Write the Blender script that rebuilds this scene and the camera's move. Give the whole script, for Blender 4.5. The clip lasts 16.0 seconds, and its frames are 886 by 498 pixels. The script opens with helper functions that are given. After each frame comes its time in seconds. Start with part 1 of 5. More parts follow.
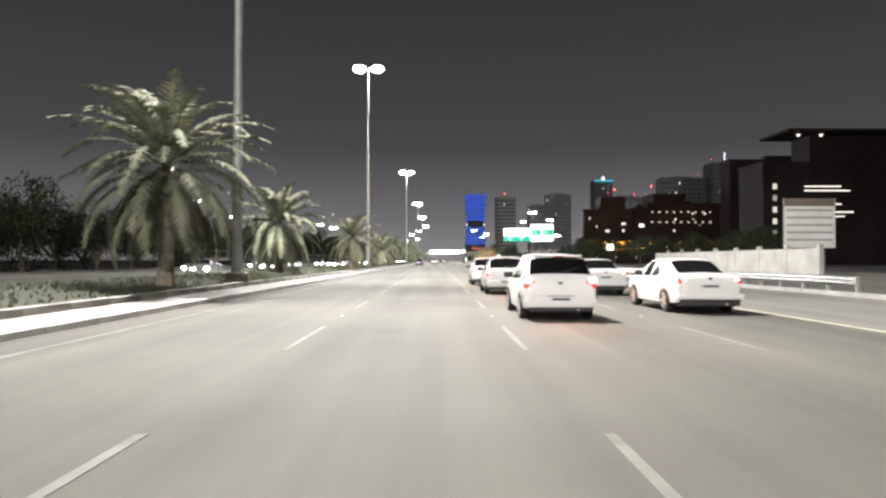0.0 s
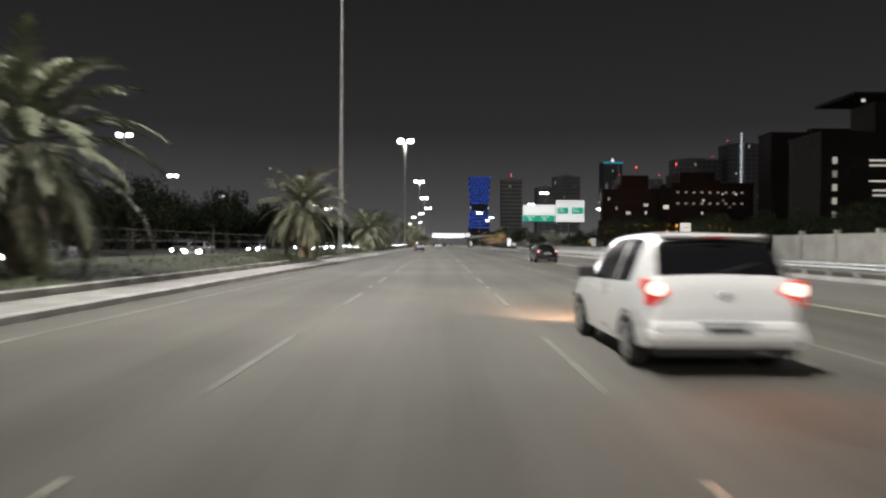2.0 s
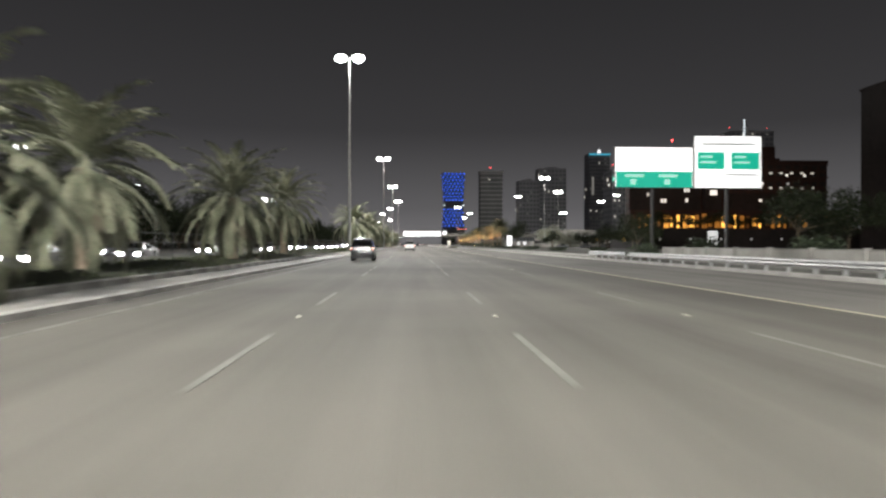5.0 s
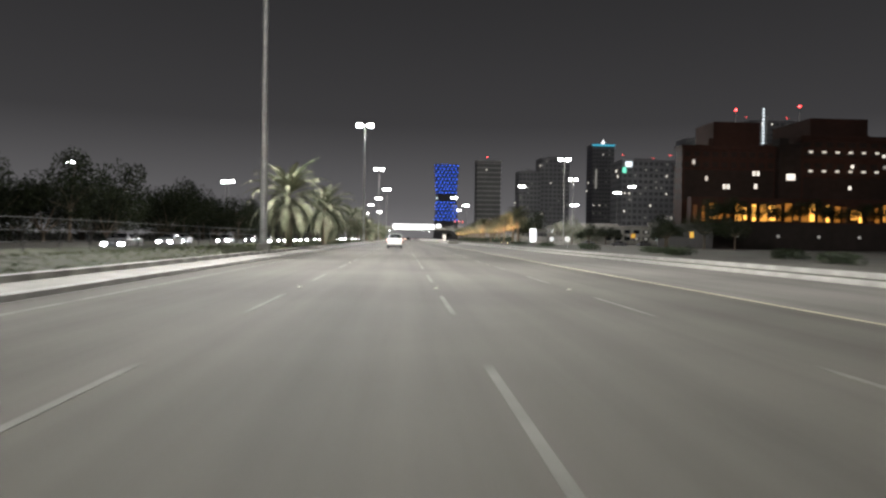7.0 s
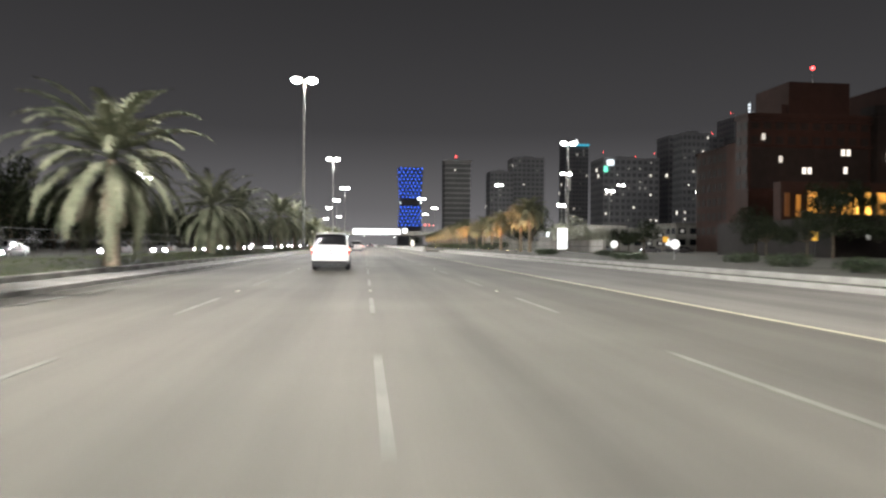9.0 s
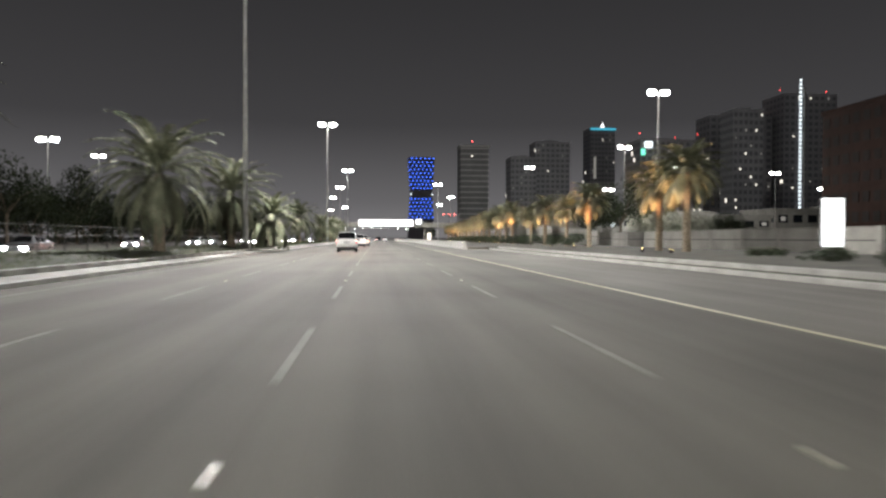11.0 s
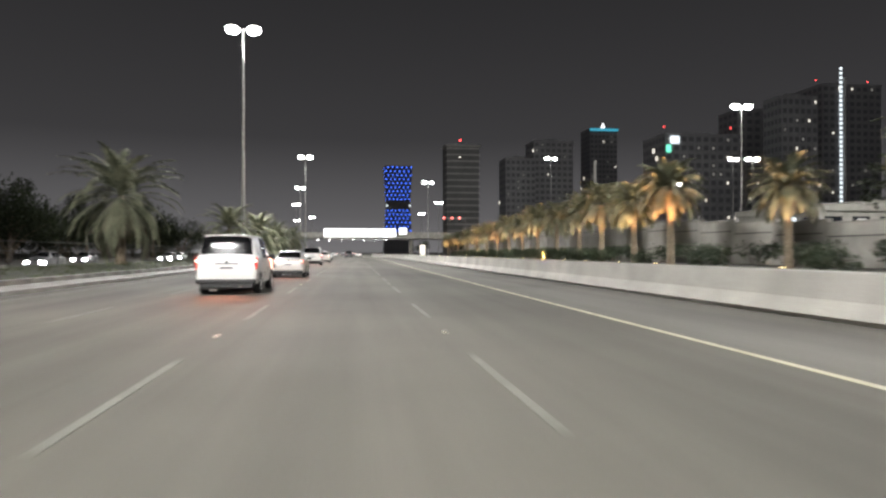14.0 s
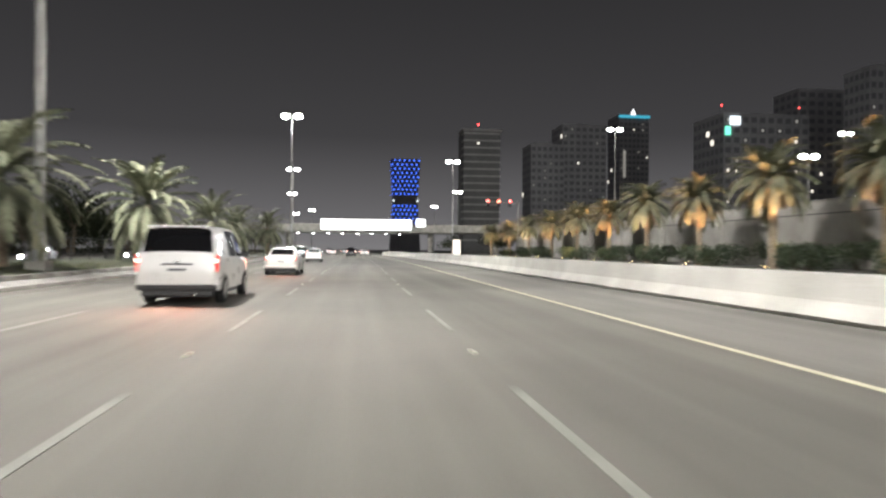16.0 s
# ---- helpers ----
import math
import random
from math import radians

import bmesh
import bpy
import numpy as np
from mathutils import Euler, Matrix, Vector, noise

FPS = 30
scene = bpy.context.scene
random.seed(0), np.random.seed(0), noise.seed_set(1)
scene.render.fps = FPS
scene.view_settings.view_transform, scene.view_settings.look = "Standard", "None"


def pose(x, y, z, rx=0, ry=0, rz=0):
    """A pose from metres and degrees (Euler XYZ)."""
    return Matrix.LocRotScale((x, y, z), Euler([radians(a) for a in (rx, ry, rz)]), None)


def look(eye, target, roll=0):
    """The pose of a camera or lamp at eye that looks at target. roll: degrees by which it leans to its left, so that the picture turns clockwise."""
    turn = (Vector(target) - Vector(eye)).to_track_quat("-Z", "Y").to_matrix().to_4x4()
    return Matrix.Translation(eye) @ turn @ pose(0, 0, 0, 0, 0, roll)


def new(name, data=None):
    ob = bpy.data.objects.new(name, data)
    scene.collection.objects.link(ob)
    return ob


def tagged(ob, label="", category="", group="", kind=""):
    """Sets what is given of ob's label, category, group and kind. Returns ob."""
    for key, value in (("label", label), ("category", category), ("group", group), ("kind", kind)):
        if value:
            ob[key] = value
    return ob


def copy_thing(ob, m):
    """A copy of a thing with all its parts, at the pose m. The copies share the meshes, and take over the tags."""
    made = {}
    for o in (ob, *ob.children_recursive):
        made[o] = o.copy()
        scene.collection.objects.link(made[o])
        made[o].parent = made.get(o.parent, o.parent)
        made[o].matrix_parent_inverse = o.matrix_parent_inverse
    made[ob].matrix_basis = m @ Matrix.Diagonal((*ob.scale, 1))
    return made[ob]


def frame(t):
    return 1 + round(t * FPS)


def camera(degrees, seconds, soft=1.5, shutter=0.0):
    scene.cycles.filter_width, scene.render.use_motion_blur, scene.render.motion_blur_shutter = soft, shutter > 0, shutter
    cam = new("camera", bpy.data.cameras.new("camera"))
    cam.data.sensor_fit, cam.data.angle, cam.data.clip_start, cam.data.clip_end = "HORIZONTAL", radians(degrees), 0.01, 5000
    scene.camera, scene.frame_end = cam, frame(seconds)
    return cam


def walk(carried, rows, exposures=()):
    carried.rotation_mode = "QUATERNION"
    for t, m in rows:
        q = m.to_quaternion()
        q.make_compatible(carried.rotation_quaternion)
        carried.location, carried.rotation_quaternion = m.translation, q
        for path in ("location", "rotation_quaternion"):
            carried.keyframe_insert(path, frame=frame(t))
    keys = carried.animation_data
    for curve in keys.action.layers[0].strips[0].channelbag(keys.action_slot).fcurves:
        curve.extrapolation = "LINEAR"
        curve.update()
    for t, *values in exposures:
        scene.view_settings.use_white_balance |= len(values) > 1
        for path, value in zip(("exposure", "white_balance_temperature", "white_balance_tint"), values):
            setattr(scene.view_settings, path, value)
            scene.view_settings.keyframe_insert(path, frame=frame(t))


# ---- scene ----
cam = camera(65.0, 16.0, soft=2.5, shutter=0.45)
PATH = [
    (0.0, pose(-1.330, 13.000, 1.380, 90.930, 0, -0.550) @ pose(0, 0, 0, 0, 0, 0.070)),
    (0.5, pose(-1.360, 15.800, 1.380, 90.350, 0, -0.120) @ pose(0, 0, 0, 0, 0, 0.400)),
    (1.0, pose(-1.380, 19.515, 1.377, 91.261, 0, -0.579) @ pose(0, 0, 0, 0, 0, 0.120)),
    (1.5, pose(-1.403, 31.844, 1.355, 89.849, 0, -0.661) @ pose(0, 0, 0, 0, 0, 0.173)),
    (2.0, pose(-1.510, 44.473, 1.378, 89.606, 0, -0.332) @ pose(0, 0, 0, 0, 0, 0.395)),
    (2.5, pose(-1.550, 57.884, 1.364, 88.969, 0, 0.210) @ pose(0, 0, 0, 0, 0, 0.254)),
    (3.0, pose(-1.633, 71.812, 1.350, 88.543, 0, 0.078) @ pose(0, 0, 0, 0, 0, -0.073)),
    (3.5, pose(-1.639, 85.746, 1.355, 88.801, 0, -1.459) @ pose(0, 0, 0, 0, 0, 0.009)),
    (4.0, pose(-1.658, 99.078, 1.380, 88.908, 0, -2.780) @ pose(0, 0, 0, 0, 0, 0.123)),
    (4.5, pose(-1.635, 112.660, 1.375, 89.639, 0, -2.555) @ pose(0, 0, 0, 0, 0, -0.066)),
    (7.0, pose(-0.893, 179.821, 1.369, 89.130, 0, -3.375) @ pose(0, 0, 0, 0, 0, 0.844)),
    (7.5, pose(-0.777, 193.737, 1.375, 89.160, 0, -3.036) @ pose(0, 0, 0, 0, 0, -0.153)),
    (8.0, pose(-0.615, 206.598, 1.378, 89.546, 0, -4.792) @ pose(0, 0, 0, 0, 0, 0.266)),
    (8.5, pose(-0.358, 219.815, 1.374, 90.484, 0, -5.164) @ pose(0, 0, 0, 0, 0, 0.552)),
    (9.0, pose(-0.111, 233.371, 1.342, 89.671, 0, -6.417) @ pose(0, 0, 0, 0, 0, 0.408)),
    (11.5, pose(1.285, 303.242, 1.366, 89.097, 0, -5.523) @ pose(0, 0, 0, 0, 0, 0.136)),
    (12.0, pose(1.535, 316.452, 1.357, 90.018, 0, -7.145) @ pose(0, 0, 0, 0, 0, -0.035)),
    (12.5, pose(1.683, 330.139, 1.362, 89.933, 0, -8.204) @ pose(0, 0, 0, 0, 0, -0.234)),
    (13.0, pose(2.013, 344.155, 1.354, 90.281, 0, -7.863) @ pose(0, 0, 0, 0, 0, -0.072)),
    (13.5, pose(2.196, 358.830, 1.357, 90.576, 0, -8.139) @ pose(0, 0, 0, 0, 0, -0.049)),
    (14.0, pose(2.414, 373.088, 1.341, 90.292, 0, -7.713) @ pose(0, 0, 0, 0, 0, -0.069)),
    (14.5, pose(2.556, 387.320, 1.354, 90.369, 0, -9.470) @ pose(0, 0, 0, 0, 0, -0.110)),
    (15.0, pose(2.665, 400.858, 1.336, 89.616, 0, -8.810) @ pose(0, 0, 0, 0, 0, 0.283)),
    (15.5, pose(2.708, 415.169, 1.357, 90.188, 0, -7.942) @ pose(0, 0, 0, 0, 0, 0.557)),
    (16.0, pose(2.771, 429.953, 1.368, 90.104, 0, -7.351) @ pose(0, 0, 0, 0, 0, 0.394)),
]
EXPOSURES = [(0.0, 0.12), (0.5, -0.10), (1.0, -0.50), (1.5, -0.75), (2.0, -1.20), (2.5, -1.00), (3.0, -0.90), (3.5, -0.35), (4.0, -0.20), (4.5, -0.50), (7.0, -0.35), (7.5, -0.25), (8.0, 0.05), (8.5, -0.05), (9.0, -0.10), (11.5, -0.20), (12.0, -0.05), (12.5, 0.15), (13.0, 0.00), (13.5, -0.20), (14.0, -0.40), (14.5, -0.50), (15.0, -0.50), (15.5, -0.40), (16.0, -0.15)]
walk(cam, PATH, EXPOSURES)

# ---------------------------------------------------------------- world and lights
world = bpy.data.worlds.new("night_sky")
scene.world = world
world.use_nodes = True
wn, wl = world.node_tree.nodes, world.node_tree.links
bg = wn["Background"]
coord = wn.new("ShaderNodeTexCoord")
sep = wn.new("ShaderNodeSeparateXYZ")
ramp = wn.new("ShaderNodeValToRGB")
wl.new(coord.outputs["Generated"], sep.inputs[0])
wl.new(sep.outputs[2], ramp.inputs[0])
wl.new(ramp.outputs[0], bg.inputs[0])
ramp.color_ramp.elements[0].position, ramp.color_ramp.elements[0].color = 0.0, (0.240, 0.233, 0.240, 1)
ramp.color_ramp.elements[1].position, ramp.color_ramp.elements[1].color = 0.60, (0.012, 0.012, 0.013, 1)
low = ramp.color_ramp.elements.new(0.05)
low.color = (0.158, 0.153, 0.159, 1)
mid = ramp.color_ramp.elements.new(0.16)
mid.color = (0.046, 0.0445, 0.047, 1)
ramp.color_ramp.interpolation = "B_SPLINE"
bg.inputs[1].default_value = 1.0

MAST_POWER = 240000.0      # watts of each of the two floods on a mast
PALM_POWER = 18000.0        # warm ground spots under the palms


def flood(name, at, aim, watts, cone, colour, size=0.5, blend=0.9):
    d = bpy.data.lights.new(name, "SPOT")
    d.energy, d.spot_size, d.spot_blend, d.color, d.shadow_soft_size = watts, radians(cone), blend, colour, size
    ob = new(name, d)
    ob.matrix_basis = look(at, aim)
    return ob


# ---------------------------------------------------------------- materials
def nodes_of(name):
    m = bpy.data.materials.new(name)
    m.use_nodes = True
    return m, m.node_tree.nodes, m.node_tree.links, m.node_tree.nodes["Principled BSDF"]


def surface(name, a, b, scale=3.0, rough=0.8, metal=0.0, fine=40.0, bump=0.15, vary=0.0, coat=0.0, stain=0.35):
    """Two colours mixed by coarse noise, with fine grain and relief."""
    m, n, l, p = nodes_of(name)
    tc = n.new("ShaderNodeTexCoord")
    big, small = n.new("ShaderNodeTexNoise"), n.new("ShaderNodeTexNoise")
    big.inputs["Scale"].default_value, big.inputs["Detail"].default_value = scale, 6
    small.inputs["Scale"].default_value, small.inputs["Detail"].default_value = fine, 3
    l.new(tc.outputs["Object"], big.inputs["Vector"])
    l.new(tc.outputs["Object"], small.inputs["Vector"])
    r = n.new("ShaderNodeValToRGB")
    r.color_ramp.elements[0].position, r.color_ramp.elements[0].color = 0.5 - stain / 2, (*a, 1)
    r.color_ramp.elements[1].position, r.color_ramp.elements[1].color = 0.5 + stain / 2, (*b, 1)
    l.new(big.outputs["Fac"], r.inputs[0])
    mix = n.new("ShaderNodeMixRGB")
    mix.blend_type = "OVERLAY"
    mix.inputs[0].default_value = 0.35
    l.new(r.outputs[0], mix.inputs[1])
    l.new(small.outputs["Fac"], mix.inputs[2])
    out = mix.outputs[0]
    if vary:
        info, hsv, mp = n.new("ShaderNodeObjectInfo"), n.new("ShaderNodeHueSaturation"), n.new("ShaderNodeMapRange")
        mp.inputs[3].default_value, mp.inputs[4].default_value = 1 - vary, 1 + vary
        l.new(info.outputs["Random"], mp.inputs[0])
        l.new(mp.outputs[0], hsv.inputs["Value"])
        l.new(out, hsv.inputs["Color"])
        out = hsv.outputs[0]
    l.new(out, p.inputs["Base Color"])
    bp = n.new("ShaderNodeBump")
    bp.inputs["Strength"].default_value = bump
    l.new(small.outputs["Fac"], bp.inputs["Height"])
    l.new(bp.outputs[0], p.inputs["Normal"])
    p.inputs["Roughness"].default_value, p.inputs["Metallic"].default_value = rough, metal
    if coat:
        p.inputs["Coat Weight"].default_value, p.inputs["Coat Roughness"].default_value = coat, 0.05
    return m


def plain(name, c, rough=0.5, metal=0.0, coat=0.0):
    m, n, l, p = nodes_of(name)
    no = n.new("ShaderNodeTexNoise")
    no.inputs["Scale"].default_value = 6.0
    mp = n.new("ShaderNodeMapRange")
    mp.inputs[3].default_value, mp.inputs[4].default_value = max(0.02, rough - 0.08), min(1, rough + 0.12)
    l.new(no.outputs["Fac"], mp.inputs[0])
    l.new(mp.outputs[0], p.inputs["Roughness"])
    p.inputs["Base Color"].default_value, p.inputs["Metallic"].default_value = (*c, 1), metal
    p.inputs["Coat Weight"].default_value = coat
    return m


def glow(name, c, strength, base=(0.6, 0.6, 0.6)):
    m, n, l, p = nodes_of(name)
    p.inputs["Base Color"].default_value = (*base, 1)
    p.inputs["Emission Color"].default_value, p.inputs["Emission Strength"].default_value = (*c, 1), strength
    return m


def asphalt_material(name, dark, pale, tracks=()):
    """Worn asphalt: grain, patches, and darker oil tracks along the lanes, given as (x, tone)."""
    m, n, l, p = nodes_of(name)
    tc = n.new("ShaderNodeTexCoord")
    stretch = n.new("ShaderNodeMapping")
    stretch.inputs["Scale"].default_value = (1.0, 0.03, 1.0)
    l.new(tc.outputs["Object"], stretch.inputs[0])
    lane, patch, grain = (n.new("ShaderNodeTexNoise") for _ in range(3))
    lane.inputs["Scale"].default_value, lane.inputs["Detail"].default_value = 0.9, 4
    patch.inputs["Scale"].default_value, patch.inputs["Detail"].default_value = 0.12, 6
    grain.inputs["Scale"].default_value, grain.inputs["Detail"].default_value = 60.0, 2
    l.new(stretch.outputs[0], lane.inputs["Vector"])
    l.new(tc.outputs["Object"], patch.inputs["Vector"])
    l.new(tc.outputs["Object"], grain.inputs["Vector"])
    add = n.new("ShaderNodeMath")
    add.operation = "ADD"
    l.new(lane.outputs["Fac"], add.inputs[0])
    l.new(patch.outputs["Fac"], add.inputs[1])
    r = n.new("ShaderNodeValToRGB")
    r.color_ramp.elements[0].position, r.color_ramp.elements[0].color = 0.36, (*dark, 1)
    r.color_ramp.elements[1].position, r.color_ramp.elements[1].color = 0.66, (*pale, 1)
    half = n.new("ShaderNodeMath")
    half.operation, half.inputs[1].default_value = "MULTIPLY", 0.5
    l.new(add.outputs[0], half.inputs[0])
    l.new(half.outputs[0], r.inputs[0])
    mix = n.new("ShaderNodeMixRGB")
    mix.blend_type, mix.inputs[0].default_value = "OVERLAY", 0.3
    l.new(r.outputs[0], mix.inputs[1])
    l.new(grain.outputs["Fac"], mix.inputs[2])
    out = mix.outputs[0]
    if tracks:
        sep, span, tone, worn = n.new("ShaderNodeSeparateXYZ"), n.new("ShaderNodeMapRange"), n.new("ShaderNodeValToRGB"), n.new("ShaderNodeMixRGB")
        l.new(tc.outputs["Object"], sep.inputs[0])
        l.new(sep.outputs[0], span.inputs[0])
        span.inputs[1].default_value, span.inputs[2].default_value = -9.0, 15.0
        l.new(span.outputs[0], tone.inputs[0])
        tone.color_ramp.interpolation = "EASE"
        while len(tone.color_ramp.elements) < len(tracks):
            tone.color_ramp.elements.new(0.5)
        for e, (x, v) in zip(tone.color_ramp.elements, tracks):
            e.position, e.color = (x + 9.0) / 24.0, (v, v, v * 0.985, 1)
        worn.blend_type, worn.inputs[0].default_value = "MULTIPLY", 1.0
        l.new(out, worn.inputs[1])
        l.new(tone.outputs[0], worn.inputs[2])
        out = worn.outputs[0]
    l.new(out, p.inputs["Base Color"])
    bp = n.new("ShaderNodeBump")
    bp.inputs["Strength"].default_value = 0.25
    l.new(grain.outputs["Fac"], bp.inputs["Height"])
    l.new(bp.outputs[0], p.inputs["Normal"])
    p.inputs["Roughness"].default_value = 0.92
    p.inputs["Specular IOR Level"].default_value = 0.25
    return m


ASPHALT = asphalt_material("asphalt", (0.079, 0.074, 0.063), (0.148, 0.138, 0.119),
                           ((-8.6, 0.86), (-7.0, 0.96), (-5.6, 0.90), (-3.7, 1.0), (-1.8, 0.93), (0.05, 1.0), (1.9, 0.93), (3.8, 0.98), (5.6, 0.80), (6.9, 0.76), (7.5, 0.92)))
SHOULDER = asphalt_material("shoulder_asphalt", (0.105, 0.099, 0.087), (0.185, 0.175, 0.155))
LINE = surface("line_paint", (0.105, 0.10, 0.086), (0.20, 0.193, 0.168), 1.1, 0.88, fine=50)
YELLOW_LINE = surface("yellow_line_paint", (0.33, 0.295, 0.19), (0.50, 0.46, 0.325), 2.0, 0.6, fine=50)
STUD = plain("road_stud_plastic", (0.45, 0.43, 0.33), 0.3)
CONCRETE = surface("concrete", (0.20, 0.192, 0.172), (0.31, 0.298, 0.268), 0.8, 0.85, fine=25, vary=0.05)
KERB = surface("kerb_concrete", (0.27, 0.262, 0.238), (0.41, 0.398, 0.36), 0.9, 0.8, fine=25, vary=0.08)
BARRIER = surface("barrier_concrete", (0.30, 0.29, 0.26), (0.42, 0.405, 0.365), 0.6, 0.8, fine=20)
PLASTER = surface("compound_wall_plaster", (0.26, 0.25, 0.225), (0.38, 0.365, 0.33), 0.5, 0.9, fine=20, vary=0.08)
SAND = surface("dry_ground", (0.06, 0.053, 0.04), (0.10, 0.088, 0.065), 0.2, 0.95, fine=8)
DRY_VERGE = surface("dry_verge_soil", (0.044, 0.041, 0.031), (0.084, 0.077, 0.060), 0.35, 0.95, fine=12, bump=0.5)
TURF = surface("turf_soil", (0.024, 0.028, 0.013), (0.046, 0.047, 0.022), 0.5, 0.95, fine=15, bump=0.5)
BLADE = surface("grass_blade", (0.036, 0.05, 0.017), (0.075, 0.088, 0.03), 0.6, 0.7, fine=9)
STEEL = surface("galvanised_steel", (0.30, 0.30, 0.29), (0.44, 0.44, 0.425), 3.0, 0.5, 0.25, fine=30)
MAST = surface("mast_paint", (0.30, 0.30, 0.29), (0.42, 0.42, 0.40), 2.0, 0.5, 0.3)
FENCE = plain("fence_metal", (0.06, 0.06, 0.058), 0.5, 0.6)
TRUNK = surface("palm_trunk", (0.16, 0.125, 0.085), (0.30, 0.245, 0.175), 6.0, 0.95, fine=20, bump=0.8)
BARK = surface("tree_bark", (0.06, 0.045, 0.03), (0.13, 0.10, 0.07), 5.0, 0.95, fine=20, bump=0.8)
FROND = surface("palm_frond", (0.10, 0.11, 0.065), (0.22, 0.225, 0.15), 1.2, 0.9, fine=12, vary=0.15)
DRY_FROND = surface("dry_palm_frond", (0.085, 0.075, 0.05), (0.15, 0.13, 0.085), 1.2, 0.8, fine=12, vary=0.15)
LEAF = surface("broad_leaf", (0.013, 0.018, 0.009), (0.032, 0.039, 0.019), 1.0, 0.6, fine=10, vary=0.2)
# leaf colour made paler for the car park lamplight on the bushes
LAMPLIT_LEAF = surface("lamplit_pale_leaf", (0.15, 0.155, 0.115), (0.27, 0.27, 0.21), 1.0, 0.7, fine=10)
HEDGE = surface("hedge_leaf", (0.02, 0.035, 0.014), (0.05, 0.065, 0.028), 1.5, 0.6, fine=10, vary=0.2)
WHITE_PAINT = plain("white_car_paint", (0.80, 0.79, 0.76), 0.28, 0.0, 0.8)
SILVER_PAINT = plain("cream_car_paint", (0.66, 0.62, 0.57), 0.32, 0.1, 0.7)
BLACK_PAINT = plain("black_car_paint", (0.012, 0.012, 0.014), 0.2, 0.0, 1.0)
RED_PAINT = plain("dark_red_car_paint", (0.16, 0.012, 0.012), 0.25, 0.0, 0.9)
DARK_PAINT = plain("dark_grey_car_paint", (0.035, 0.033, 0.034), 0.25, 0.0, 0.9)
GREY_PAINT = plain("grey_car_paint", (0.18, 0.18, 0.19), 0.3, 0.3, 0.8)
TINTED = plain("tinted_glass", (0.008, 0.008, 0.009), 0.02)
TINTED.node_tree.nodes["Principled BSDF"].inputs["Specular IOR Level"].default_value = 0.3
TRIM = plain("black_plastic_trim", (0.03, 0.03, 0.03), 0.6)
TYRE = plain("tyre_rubber", (0.018, 0.018, 0.018), 0.85)
RIM = plain("alloy_rim", (0.55, 0.55, 0.55), 0.3, 0.9)
CHROME = plain("chrome", (0.75, 0.75, 0.75), 0.12, 1.0)
PLATE = plain("plate_white", (0.7, 0.7, 0.68), 0.5)
DARK_BAR = plain("dark_marking", (0.04, 0.04, 0.05), 0.6)
TAIL_LIT = glow("tail_lamp_lit", (1.0, 0.05, 0.03), 0.8, (0.5, 0.02, 0.02))
BRAKE_LIT = glow("brake_lamp_core", (1.0, 0.62, 0.50), 9.0, (0.5, 0.1, 0.05))
TAIL_RED = plain("tail_lamp_plastic", (0.35, 0.015, 0.015), 0.15, 0.0, 0.6)
HEADLIGHT = glow("headlight_lit", (0.96, 0.98, 1.0), 160.0)
FLOOD_LENS = glow("floodlight_lens", (0.95, 1.0, 0.98), 40.0)
# emission on reflective sign faces stands for headlight thrown back
SIGN_WHITE = glow("sign_glow_white", (1.0, 1.0, 0.98), 0.95, (0.8, 0.8, 0.8))
SIGN_GREEN = glow("sign_glow_green", (0.0, 0.40, 0.27), 0.9, (0.0, 0.25, 0.16))
LIT_WHITE = glow("lit_panel_white", (0.97, 0.98, 1.0), 2.6, (0.8, 0.8, 0.8))
LIT_CREAM = glow("lit_panel_cream", (1.0, 0.9, 0.75), 1.3, (0.8, 0.8, 0.8))
LIT_ORANGE = glow("lit_panel_orange", (1.0, 0.50, 0.05), 0.8, (0.6, 0.4, 0.1))
WINDOW_LIT = glow("lit_window", (1.0, 0.92, 0.80), 1.6)
WINDOW_SOFT = glow("soft_lit_window", (1.0, 0.90, 0.76), 0.75)
WINDOW_DIM = glow("dim_window", (0.9, 0.85, 0.75), 0.25)
WINDOW_COOL = glow("cool_lit_window", (0.85, 0.95, 1.0), 2.2)
BLUE_DOT = glow("blue_led", (0.012, 0.025, 1.0), 0.09, (0.02, 0.02, 0.05))
PALE_BLUE_DOT = glow("pale_blue_led", (0.06, 0.18, 1.0), 3.6, (0.02, 0.02, 0.05))
TEAL_BAND = glow("teal_light_band", (0.02, 0.42, 0.60), 1.1)
RED_LAMP = glow("red_beacon", (1.0, 0.06, 0.06), 9.0)
SIGNAL_RED = glow("red_signal_lens", (1.0, 0.12, 0.10), 8.0)
GREEN_LAMP = glow("green_lamp", (0.15, 0.9, 0.6), 2.0)
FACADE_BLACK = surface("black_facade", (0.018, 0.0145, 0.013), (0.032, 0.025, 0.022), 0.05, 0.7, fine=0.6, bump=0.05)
# far tower walls, this and the grey, lightened: distance haze in the colour
FACADE_HAZY = surface("hazy_tower_facade", (0.29, 0.29, 0.30), (0.38, 0.375, 0.38), 0.05, 0.8, fine=0.6, bump=0.05)
FACADE_GREY = surface("grey_facade", (0.19, 0.19, 0.19), (0.26, 0.255, 0.25), 0.05, 0.7, fine=0.6, bump=0.05)
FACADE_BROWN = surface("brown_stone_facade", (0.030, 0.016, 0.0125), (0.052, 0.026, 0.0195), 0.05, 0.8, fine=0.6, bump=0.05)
FACADE_BAND = surface("pale_facade_band", (0.48, 0.47, 0.45), (0.62, 0.61, 0.58), 0.05, 0.7, fine=0.6, bump=0.05)
